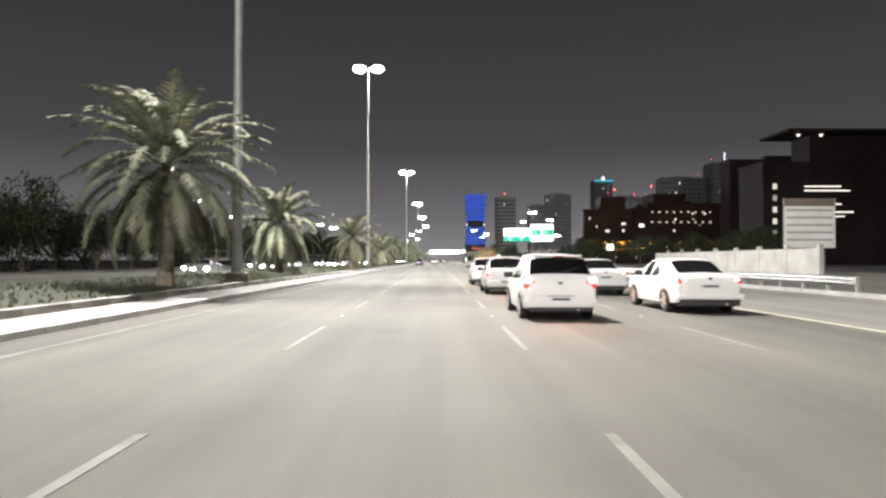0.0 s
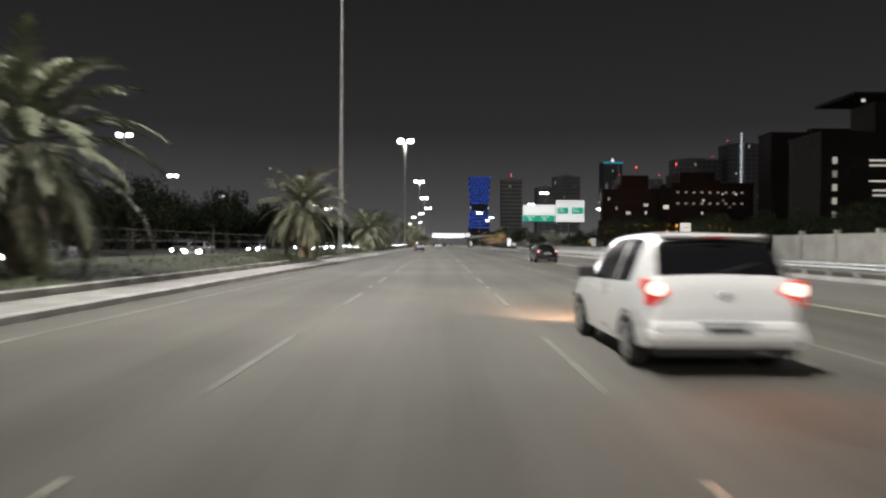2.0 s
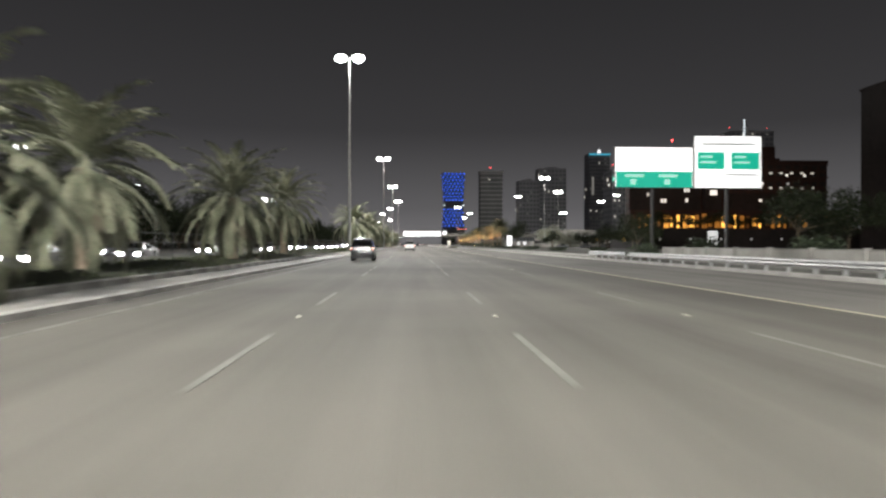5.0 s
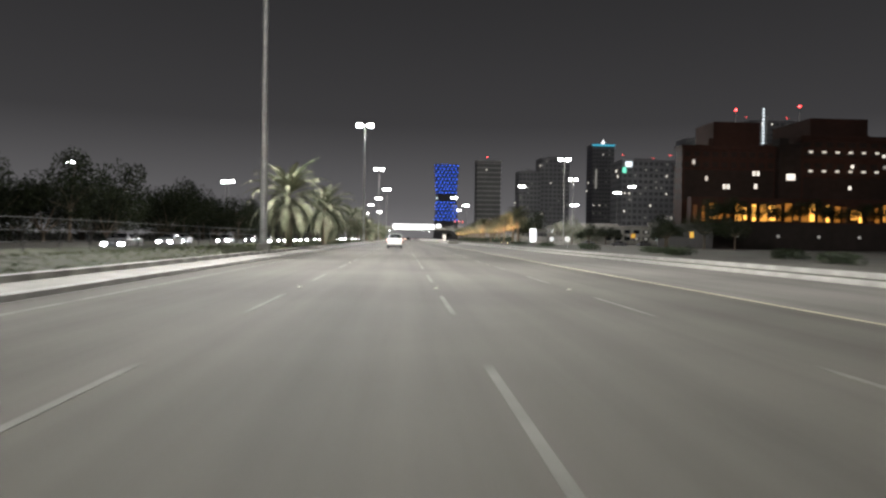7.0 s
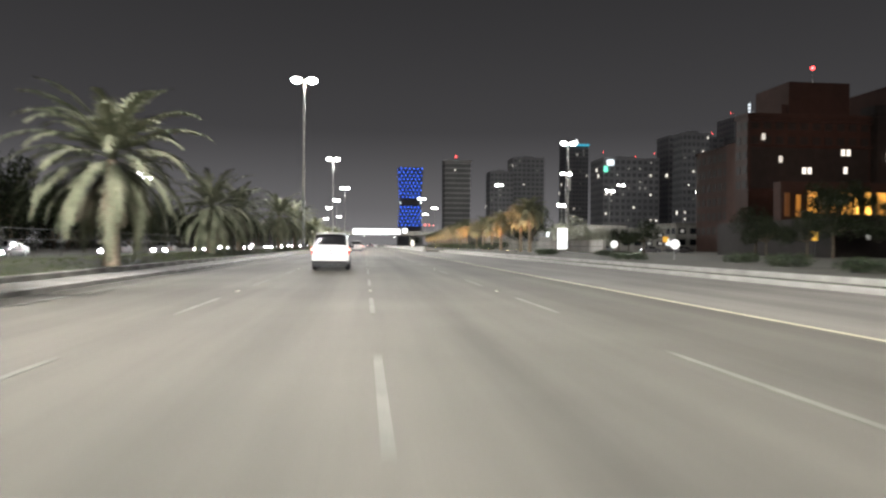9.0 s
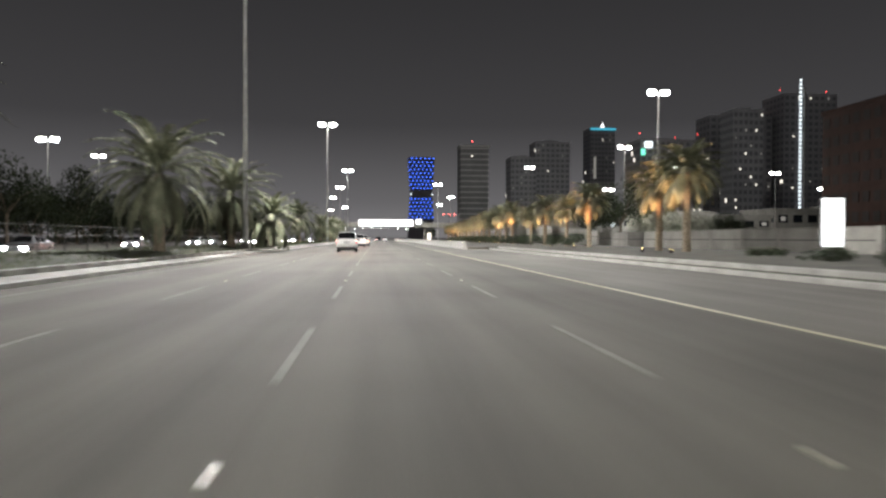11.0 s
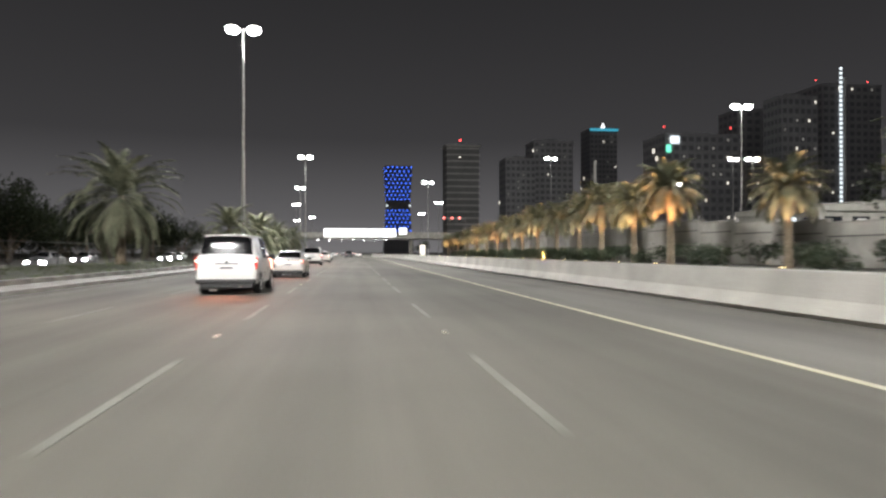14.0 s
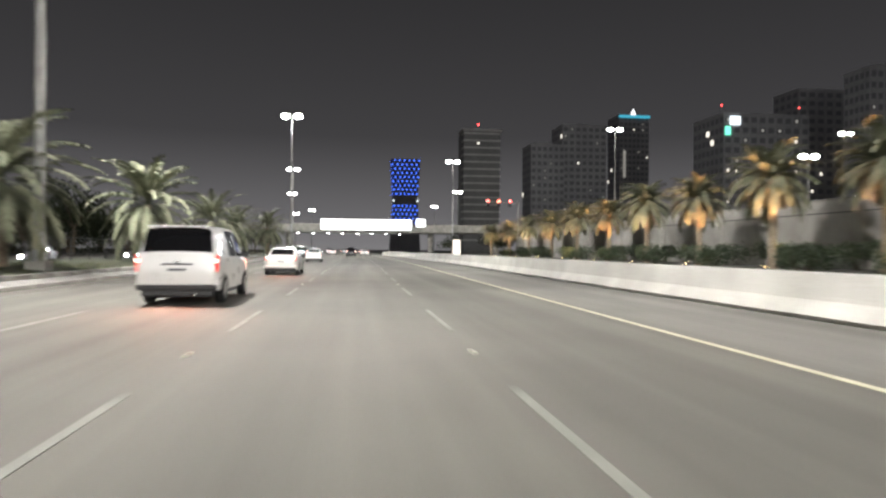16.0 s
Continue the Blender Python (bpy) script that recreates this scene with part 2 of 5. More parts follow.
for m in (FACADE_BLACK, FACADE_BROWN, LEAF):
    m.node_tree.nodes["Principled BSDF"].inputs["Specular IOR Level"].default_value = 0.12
# far glass kept near the wall tone, haze put into its colour
GLASS_HAZY = plain("hazy_facade_glass", (0.17, 0.17, 0.185), 0.5)
FACADE_GLASS = plain("dark_facade_glass", (0.015, 0.018, 0.022), 0.12)


# ---------------------------------------------------------------- mesh helpers
def mesh_of(name, bm, material, smooth=None):
    me = bpy.data.meshes.new(name)
    bm.normal_update()
    bm.to_mesh(me)
    bm.free()
    me.materials.append(material)
    if smooth is not None:
        me.shade_smooth()
        me.set_sharp_from_angle(angle=radians(smooth))
    return me


def part(name, bm, material, parent=None, label="", smooth=None):
    """Links a bmesh as one object under a thing or a part."""
    ob = new(name, mesh_of(name, bm, material, smooth))
    if parent:
        ob.parent = parent
    if label:
        ob["label"] = label
    return ob


def shared(name, me, parent, m):
    """One more object on a mesh that others use too."""
    ob = new(name, me)
    ob.parent = parent
    ob.matrix_basis = m
    return ob


def thing(name, label, category, group="", kind="", at=(0, 0, 0), turn=0.0):
    ob = new(name)
    ob.matrix_basis = pose(*at, 0, 0, turn)
    return tagged(ob, label, category, group, kind)


def add_box(bm, x0, x1, y0, y1, z0, z1, bevel=0.0):
    v = [bm.verts.new(c) for c in ((x0, y0, z0), (x1, y0, z0), (x1, y1, z0), (x0, y1, z0),
                                   (x0, y0, z1), (x1, y0, z1), (x1, y1, z1), (x0, y1, z1))]
    f = [bm.faces.new([v[i] for i in q]) for q in ((3, 2, 1, 0), (4, 5, 6, 7), (0, 1, 5, 4), (1, 2, 6, 5), (2, 3, 7, 6), (3, 0, 4, 7))]
    if bevel:
        bmesh.ops.bevel(bm, geom=list({e for q in f for e in q.edges}), offset=bevel, segments=2, affect="EDGES", profile=0.5)
    return bm


def box(x0, x1, y0, y1, z0, z1, bevel=0.0):
    return add_box(bmesh.new(), x0, x1, y0, y1, z0, z1, bevel)


def add_tube(bm, points, radii, sides=8, cap=True):
    """A tube through points, with a radius at each."""
    rings = []
    for i, p in enumerate(points):
        p = Vector(p)
        a, b = Vector(points[max(0, i - 1)]), Vector(points[min(len(points) - 1, i + 1)])
        q = (b - a).to_track_quat("Z", "Y")
        rings.append([bm.verts.new(p + q @ Vector((radii[i] * math.cos(k * math.tau / sides), radii[i] * math.sin(k * math.tau / sides), 0))) for k in range(sides)])
    for r0, r1 in zip(rings, rings[1:]):
        for k in range(sides):
            bm.faces.new((r0[k], r0[(k + 1) % sides], r1[(k + 1) % sides], r1[k]))
    if cap:
        bm.faces.new(rings[0][::-1])
        bm.faces.new(rings[-1])
    return bm


def tube(points, radii, sides=8):
    return add_tube(bmesh.new(), points, radii, sides)


def ellipsoid(at, radii, segments=14):
    bm = bmesh.new()
    bmesh.ops.create_uvsphere(bm, u_segments=segments, v_segments=segments // 2 + 1, radius=1.0, matrix=Matrix.Translation(at) @ Matrix.Diagonal((*radii, 1)))
    return bm


def centre(y):
    """How far the road's middle line lies to the right at y."""
    if y < 277:
        return 0.0
    if y < 480:
        return 0.26e-4 * (y - 277) ** 2
    return 1.07 + 0.0105 * (y - 480) - 0.25e-3 * (y - 480) ** 2


def sweep(profile, y0, y1, step=6.0, closed=True):
    """Carries an outline of (x, z) along the road."""
    bm, last, n = bmesh.new(), None, max(1, round((y1 - y0) / step))
    first = None
    for i in range(n + 1):
        y = y0 + (y1 - y0) * i / n
        c = centre(y)
        ring = [bm.verts.new((x + c, y, z)) for x, z in profile]
        if last:
            for k in range(len(profile) - (0 if closed else 1)):
                j = (k + 1) % len(profile)
                bm.faces.new((last[k], ring[k], ring[j], last[j]))
        else:
            first = ring
        last = ring
    if closed:
        bm.faces.new(first)
        bm.faces.new(last[::-1])
    bmesh.ops.recalc_face_normals(bm, faces=bm.faces)
    return bm


# ---------------------------------------------------------------- ground and roads
Y0, Y1 = -80.0, 900.0
bm = bmesh.new()
for q in ((-3000, -600), (3000, -600), (3000, 4500), (-3000, 4500)):
    bm.verts.new((*q, -0.06))
bm.faces.new(bm.verts[:])
ground = tagged(part("ground", bm, SAND), "dry dusty ground beside the highway at night", "ground", kind="structure")

road = tagged(part("road", sweep([(-8.62, 0), (14.4, 0), (14.4, -0.05), (-8.62, -0.05)], Y0, Y1, 6.0), ASPHALT),
              "four-lane worn grey asphalt highway lit by floodlights", "road", kind="structure")
part("hard_shoulder", sweep([(7.44, -0.01), (7.44, 0.004), (14.40, 0.004), (14.40, -0.01)], Y0, 640, 6), SHOULDER, road, "paler asphalt hard shoulder")
part("edge_line", sweep([(-7.52, 0.0), (-7.52, 0.006), (-7.40, 0.006), (-7.40, 0.0)], Y0, Y1, 6), LINE, road, "pale solid edge line")
part("edge_line", sweep([(7.30, 0.0), (7.30, 0.006), (7.42, 0.006), (7.42, 0.0)], Y0, Y1, 6), YELLOW_LINE, road, "yellowish solid edge line")
dash = mesh_of("lane_dash", box(-0.05, 0.05, 0, 4.0, 0.0, 0.006), LINE)
stud = mesh_of("road_stud", box(-0.045, 0.045, -0.045, 0.045, 0.0, 0.02, 0.008), STUD)
for x in (-3.65, 0.05, 3.74):
    rows = [41.8 + 9.09 * k for k in range(-6, 12)] + [201.4 + 9.1 * k for k in range(-5, 8)] + [41.8 + 9.09 * k for k in range(26, 72)]
    for k, y in enumerate(rows):
        shared("lane_dash", dash, road, pose(x + centre(y), y, 0))
        if k % 2 == 0:
            shared("road_stud", stud, road, pose(x + centre(y), y + 6.5, 0))

# raised median: kerb, paved strip, second kerb, planted bank
def kerb_row(name, label, shape, y0, count):
    """Kerb stones two metres long, butted end to end along the road."""
    t = tagged(new(name), label, "kerb", kind="structure")
    bm = bmesh.new()
    n = len(shape)
    ends = [[bm.verts.new((x, y, z)) for x, z in shape] for y in (0.012, 1.988)]
    for k in range(n):
        bm.faces.new((ends[0][k], ends[1][k], ends[1][(k + 1) % n], ends[0][(k + 1) % n]))
    bm.faces.new(ends[0]), bm.faces.new(ends[1][::-1])
    bmesh.ops.recalc_face_normals(bm, faces=bm.faces)
    stone = mesh_of("kerb_stone", bm, KERB)
    for k in range(count):
        y = y0 + 2.0 * k
        shared("kerb_stone", stone, t, pose(centre(y + 1), y, 0, 0, 0, -math.degrees(math.atan((centre(y + 2) - centre(y)) / 2))))
    y1 = y0 + 2.0 * count
    for a, c in ((Y0, y0), (y1, Y1)):
        part("kerb_run", sweep(shape, a, c, 6), KERB, t)
    return t


def bank(x):
    """Height of the planted bank across the median."""
    u = min(1.0, max(0.0, (-10.35 - x) / 2.6))
    return 0.33 + 0.22 * u * u * (3 - 2 * u)


kerb_row("median_kerb", "low concrete kerb between road and paved median strip", [(-8.80, -0.05), (-8.80, 0.15), (-8.64, 0.15), (-8.60, 0.13), (-8.57, -0.05)], -30, 290)
paving = tagged(part("median_pavement", sweep([(-8.81, -0.05), (-8.81, 0.145), (-10.18, 0.16), (-10.18, -0.05)], Y0, Y1, 6), CONCRETE),
                "pale concrete paving strip along the median", "pavement", kind="structure")
kerb_row("median_upper_kerb", "pale raised concrete kerb edging the planted bank", [(-10.38, -0.05), (-10.38, 0.36), (-10.24, 0.36), (-10.20, 0.34), (-10.19, -0.05)], -30, 290)
median = tagged(part("median_ground", sweep([(-10.385, -0.05)] + [(x, bank(x)) for x in (-10.385, -10.8, -11.4, -12.0, -12.6, -13.2)] + [(-20.5, 0.52), (-21.8, 0.25), (-22.0, -0.05)], Y0, Y1, 6), TURF),
                "planted median bank of grass and soil", "ground", kind="structure")
road_far = tagged(part("opposite_road", sweep([(-22.1, 0), (-38.5, 0), (-38.5, -0.05), (-22.1, -0.05)], Y0, Y1, 6), ASPHALT),
                  "asphalt carriageway for oncoming traffic beyond the median", "road", kind="structure")
part("edge_line", sweep([(-22.9, 0.0), (-22.9, 0.006), (-22.75, 0.006), (-22.75, 0.0)], Y0, Y1, 6), LINE, road_far)
for x in (-26.6, -30.3, -34.0):
    for k in range(-6, 60):
        y = 41.8 + 9.09 * k
        shared("lane_dash", dash, road_far, pose(x + centre(y), y, 0))

# tufts of grass on the near edge of the median, one sheet of blades
rnd = random.Random(3)
verts, faces = [], []
for k in range(26000):
    y = rnd.uniform(-25, 470)
    xl = -10.42 - 5.0 * rnd.random() ** 1.4
    x, zb = xl + centre(y), bank(xl) - 0.01
    h, a, w = rnd.uniform(0.06, 0.17), rnd.uniform(0, math.tau), rnd.uniform(0.02, 0.05)
    lx, ly = rnd.gauss(0, 0.06), rnd.gauss(0, 0.06)
    i = len(verts)
    verts += [(x - w * math.cos(a), y - w * math.sin(a), zb), (x + w * math.cos(a), y + w * math.sin(a), zb), (x + lx, y + ly, zb + h)]
    faces.append((i, i + 1, i + 2))
me = bpy.data.meshes.new("grass")
me.from_pydata(verts, [], faces)
me.materials.append(BLADE)
tagged(new("grass", me), "short green grass blades on the median", "grass", kind="stuff")

# right side: verge, kerb, guardrail, concrete barrier
verge = tagged(part("verge", sweep([(14.75, -0.05), (14.75, 0.16), (25.5, 0.30), (36.0, 0.32), (36.0, -0.05)], Y0, 640, 6), DRY_VERGE),
               "dry sandy verge with sparse grass beside the shoulder", "ground", kind="structure")
tagged(part("verge_kerb", sweep([(14.42, -0.05), (14.42, 0.16), (14.46, 0.18), (14.66, 0.18), (14.68, -0.05)], Y0, 372, 6), KERB),
                "low pale kerb along the hard shoulder", "kerb", kind="structure")
rail = thing("guardrail", "galvanised steel crash barrier on posts along the shoulder", "guardrail")
for z in (0.66, 0.50):
    part("rail_beam", sweep([(15.02, z - 0.08), (14.96, z - 0.04), (14.94, z), (14.96, z + 0.04), (15.02, z + 0.08), (15.04, z + 0.08), (15.04, z - 0.08)], 40, 190, 4), STEEL, rail)
post = mesh_of("rail_post", box(15.05, 15.17, -0.06, 0.06, 0.1, 0.76, 0.01), STEEL)
block = mesh_of("spacer_block", box(14.98, 15.06, -0.09, 0.09, 0.44, 0.72, 0.01), STEEL)
for y in range(40, 192, 2):
    shared("rail_post", post, rail, pose(centre(y), y, 0))
    shared("spacer_block", block, rail, pose(centre(y) + 0.004, y, 0))
tagged(part("verge_dark_strip", sweep([(14.69, -0.05), (14.69, 0.172), (15.44, 0.185), (15.44, -0.05)], 190.2, 372, 6), TURF),
       "dark planted soil strip between the two kerbs", "ground", kind="structure")
tagged(part("verge_upper_kerb", sweep([(15.45, -0.05), (15.45, 0.36), (15.49, 0.385), (15.69, 0.385), (15.72, -0.05)], 190.2, 372, 6), KERB),
               "pale raised concrete kerb edging the verge", "kerb", kind="structure")
path = tagged(new("service_path"), "pale concrete service path behind the crash barrier", "path", kind="structure")
for k in range(33):
    part("paving_slab", sweep([(17.4, 0.1), (17.4, 0.262), (21.2, 0.285), (21.2, 0.1)], 60 + 4.0 * k, 63.97 + 4.0 * k, 4), CONCRETE, path)
low_wall = tagged(new("boundary_wall"), "low pale rendered boundary wall beside the service path", "wall", kind="structure")
for k in range(16):
    y = 112.0 + 5.0 * k
    part("wall_panel", box(22.6, 22.8, y + 0.15, y + 4.85, 0.1, 1.02), PLASTER, low_wall)
    part("coping", box(22.55, 22.85, y + 0.15, y + 4.85, 1.022, 1.09, 0.015), CONCRETE, low_wall)
    part("wall_pier", box(22.52, 22.88, y - 0.15, y + 0.15, 0.1, 1.16, 0.02), PLASTER, low_wall)
barrier = tagged(new("concrete_barrier"), "pale painted concrete safety wall along the shoulder", "barrier", kind="structure")
for k in range(46):
    y = 373.4 + 5.0 * k
    part("barrier_block", sweep([(11.35, -0.05), (11.20, 0.10), (11.42, 0.40), (11.48, 0.95), (11.52, 0.97), (11.70, 0.97), (11.74, 0.95), (11.80, 0.40), (12.0, 0.10), (11.9, -0.05)], y, y + 4.97, 2.5), BARRIER, barrier)
part("backfill", sweep([(12.02, -0.05), (12.02, 0.25), (14.6, 0.25), (14.6, -0.05)], 374, 603, 6), SAND, barrier, "sandy fill behind the wall")


# ---------------------------------------------------------------- light masts
def mast(x, y, h, lit=True, watts=1.0, turn=0.0, aim=8.5, label="tall grey light mast with a pair of bright floodlights"):
    t = thing("light_mast", label, "street lamp", "light masts", at=(x, y, 0.25 if -22 < x < 0 else -0.06), turn=turn)
    h -= 0.25 if -22 < x < 0 else -0.06
    part("pole", tube([(0, 0, 0), (0, 0, 1.2), (0, 0, h * 0.5), (0, 0, h)], [0.30, 0.25, 0.19, 0.12], 12), MAST, t, smooth=40)
    part("base_plate", box(-0.42, 0.42, -0.42, 0.42, 0, 0.55, 0.03), CONCRETE, t)
    part("crossarm", tube([(-1.7, 0, h), (1.7, 0, h)], [0.08, 0.08], 8), MAST, t)
    for s in (-1, 1):
        head = part("floodlight", ellipsoid((s * 1.30, 0, h + 0.24), (0.70, 0.64, 0.36), 14), MAST, t, "domed floodlight housing", smooth=60)
        # lens swollen beyond its true size, the lamp's bloom put into the shape
        part("lens", ellipsoid((s * 1.30, -0.06, h - 0.10), (0.86, 0.70, 0.56), 16), FLOOD_LENS, head, "bright white lens", smooth=60)
    if lit:
        for s in (-1, 1):
            flood("mast_flood", (x, y, h - 0.6), (x + aim * 2.1, y + s * h * 2.0, 0), MAST_POWER * watts, 145, (1.0, 0.985, 0.965), 0.6, 1.0)
    return t


for x, y, h in ((-10.7, 45.8, 28.6), (-11.1, 112.4, 28.9), (-10.6, 229.2, 28.8), (-10.45, 353.0, 29.1), (-10.5, 461.5, 29.0), (-9.9, 575.6, 28.8)):
    mast(x, y, h)
# added mast behind the start, never in view, its floods light the first stretch
mast(-10.7, -45.0, 28.8)
for x, y, h in ((-17.9, 674, 29), (-29, 800, 30.5), (-25, 905, 28), (-40, 960, 28), (57.4, 900, 31), (52.3, 760, 29.4),
                (-84, 227, 29.5), (-106, 318, 27.6), (-86, 520, 27.2), (-132, 462, 29.3), (-64, 436, 21)):
    mast(x, y, h, lit=False)
for x, y, h, w in ((54.9, 418.3, 29.4, 0.55), (78, 499, 29.7, 0.3), (73.6, 612.6, 34.8, 0.12), (32.9, 641, 28.6, 0.3), (144.7, 615.6, 36.2, 0.0)):
    mast(x, y, h, lit=w > 0, watts=w, aim=-12.0)
for x, y, h in ((118, 560, 28.3), (164, 560, 28.4), (185, 560, 22.3), (94, 560, 21)):
    mast(x, y, h, lit=False, label="light mast with paired floodlights by the far car park")


# ---------------------------------------------------------------- vehicles
def loft(stations, split):
    """Cross-sections along a car. split(interval kind, segment) names the part that a face belongs to. Returns {part: bmesh}."""
    rings = []
    for y, zb, belt, top, wb, wt, *_ in stations:
        up = max(top - belt, 0.012)
        half = [(wb * 0.80, zb), (wb * 0.955, zb + 0.03), (wb * 0.985, zb + 0.16), (wb, (zb + belt) / 2 + 0.06), (wb * 0.985, belt - 0.07), (wb * 0.96, belt),
                (wb * 0.96 + (wt - wb * 0.96) * 0.5, belt + up * 0.48), (wt, belt + up * 0.88), (wt * 0.93, belt + up * 0.97), (wt * 0.6, top + 0.012), (0, top + 0.02)]
        rings.append([(x, y, z) for x, z in half] + [(-x, y, z) for x, z in half[-2::-1]])
    out = {}
    count = len(rings[0])
    for i in range(len(rings) - 1):
        for k in range(count):
            seg = k if k < 10 else (count - 2 - k if k < count - 1 else -1)
            side = "r" if k < 10 else "l"
            name = split(stations[i][6], seg, side)
            b, seen = out.setdefault(name, (bmesh.new(), {}))
            q = []
            for a, c in ((i, k), (i, (k + 1) % count), (i + 1, (k + 1) % count), (i + 1, k)):
                if (a, c) not in seen:
                    seen[a, c] = b.verts.new(rings[a][c])
                q.append(seen[a, c])
            b.faces.new(q)
    b, seen = out["body"]
    for i in (0, len(rings) - 1):
        vs = [seen.get((i, c)) or b.verts.new(rings[i][c]) for c in range(count)]
        b.faces.new(vs if i == 0 else vs[::-1])
    for b, _ in out.values():
        bmesh.ops.recalc_face_normals(b, faces=b.faces)
    return {n: b for n, (b, _) in out.items()}


def flowing(stations, n=4):
    """Adds sections between the given ones, along curves that never overshoot them."""
    ys = [q[0] for q in stations]
    rows = [list(q[1:6]) for q in stations]
    last = len(stations) - 1

    def slope(c, i):
        if i in (0, last):
            j = min(i, last - 1)
            return (rows[j + 1][c] - rows[j][c]) / (ys[j + 1] - ys[j])
        a = (rows[i][c] - rows[i - 1][c]) / (ys[i] - ys[i - 1])
        b = (rows[i + 1][c] - rows[i][c]) / (ys[i + 1] - ys[i])
        return 0.0 if a * b <= 0 else 2 * a * b / (a + b)

    out = []
    for i in range(last):
        d = ys[i + 1] - ys[i]
        steps = 1 if stations[i][6] == "pillar" else n
        for k in range(steps):
            u = k / steps
            v = [(2 * u ** 3 - 3 * u * u + 1) * rows[i][c] + (u ** 3 - 2 * u * u + u) * d * slope(c, i)
                 + (3 * u * u - 2 * u ** 3) * rows[i + 1][c] + (u ** 3 - u * u) * d * slope(c, i + 1) for c in range(5)]
            out.append((ys[i] + d * u, *v, stations[i][6]))
    return out + [stations[-1]]


def car_split(kind, seg, side):
    if kind == "cabin" and seg in (5, 6):
        return "side_window_" + side
    if kind == "rear" and seg in (8, 9):
        return "rear_window"
    if kind == "rear_up" and seg in (7, 8, 9):
        return "rear_window"
    if kind == "front" and seg in (8, 9):
        return "windscreen"
    return "body"


def wheel_bm(r, w):
    bm = bmesh.new()
    prof = [(-w / 2, r * 0.66), (-w / 2, r * 0.93), (-w * 0.36, r), (w * 0.36, r), (w / 2, r * 0.93), (w / 2, r * 0.66)]
    rings = [[bm.verts.new((x, rr * math.cos(k * math.tau / 24), rr * math.sin(k * math.tau / 24))) for k in range(24)] for x, rr in prof]
    for a, b in zip(rings, rings[1:]):
        for k in range(24):
            bm.faces.new((a[k], a[(k + 1) % 24], b[(k + 1) % 24], b[k]))
    bm.faces.new(rings[0]), bm.faces.new(rings[-1][::-1])
    bmesh.ops.recalc_face_normals(bm, faces=bm.faces)
    return bm


def rim_bm(r, w, side):
    """Five spokes, hub and ring on the outer face of a wheel."""
    bm = bmesh.new()
    for s in (side,):
        x = s * (w / 2 + 0.006)
        bmesh.ops.create_circle(bm, cap_ends=True, radius=r * 0.16, segments=10, matrix=Matrix.Translation((x, 0, 0)) @ Matrix.Rotation(math.pi / 2, 4, "Y"))
        for k in range(5):
            a = k * math.tau / 5
            pts = []
            for rr, d in ((0.12, -0.16), (0.62, -0.12), (0.62, 0.12), (0.12, 0.16)):
                pts.append(bm.verts.new((x, r * (rr * math.cos(a) - d * math.sin(a)), r * (rr * math.sin(a) + d * math.cos(a)))))
            bm.faces.new(pts)
        ring = [[bm.verts.new((x, r * q * math.cos(k * math.tau / 24), r * q * math.sin(k * math.tau / 24))) for k in range(24)] for q in (0.57, 0.67)]
        for k in range(24):
            bm.faces.new((ring[0][k], ring[0][(k + 1) % 24], ring[1][(k + 1) % 24], ring[1][k]))
    return bm


def arch_bm(r, x, side):
    """A dark lip and recess round a wheel."""
    bm = bmesh.new()
    n = 16
    inner = [bm.verts.new((x, r * 1.04 * math.cos(a), r * 1.04 * math.sin(a))) for a in (math.pi * k / n for k in range(n + 1))]
    outer = [bm.verts.new((x, r * 1.17 * math.cos(a), r * 1.17 * math.sin(a))) for a in (math.pi * k / n for k in range(n + 1))]
    deep = [bm.verts.new((x - side * 0.2, v.co.y, v.co.z)) for v in inner]
    for k in range(n):
        bm.faces.new((inner[k], inner[k + 1], outer[k + 1], outer[k]))
        bm.faces.new((inner[k], inner[k + 1], deep[k + 1], deep[k]))
    return bm


def lamp_bm(a, b, y0, y1, z0, z1, s):
    """A lamp glass that wraps the corner and tapers inwards."""
    bm = box(a, b, y0, y1, z0, z1)
    inner = a if s > 0 else b
    for v in bm.verts:
        if abs(v.co.x - inner) < 1e-4:
            v.co.z = z0 + (v.co.z - z0) * 0.45
            v.co.y += 0.03
    bmesh.ops.bevel(bm, geom=bm.edges[:], offset=0.025, segments=2, affect="EDGES", profile=0.5)
    return bm


def bulb_bm(x, y, z, r):
    bm = bmesh.new()
    bmesh.ops.create_uvsphere(bm, u_segments=12, v_segments=8, radius=r, matrix=Matrix.Translation((x, y, z)) @ Matrix.Diagonal((1.25, 0.45, 1, 1)))
    return bm


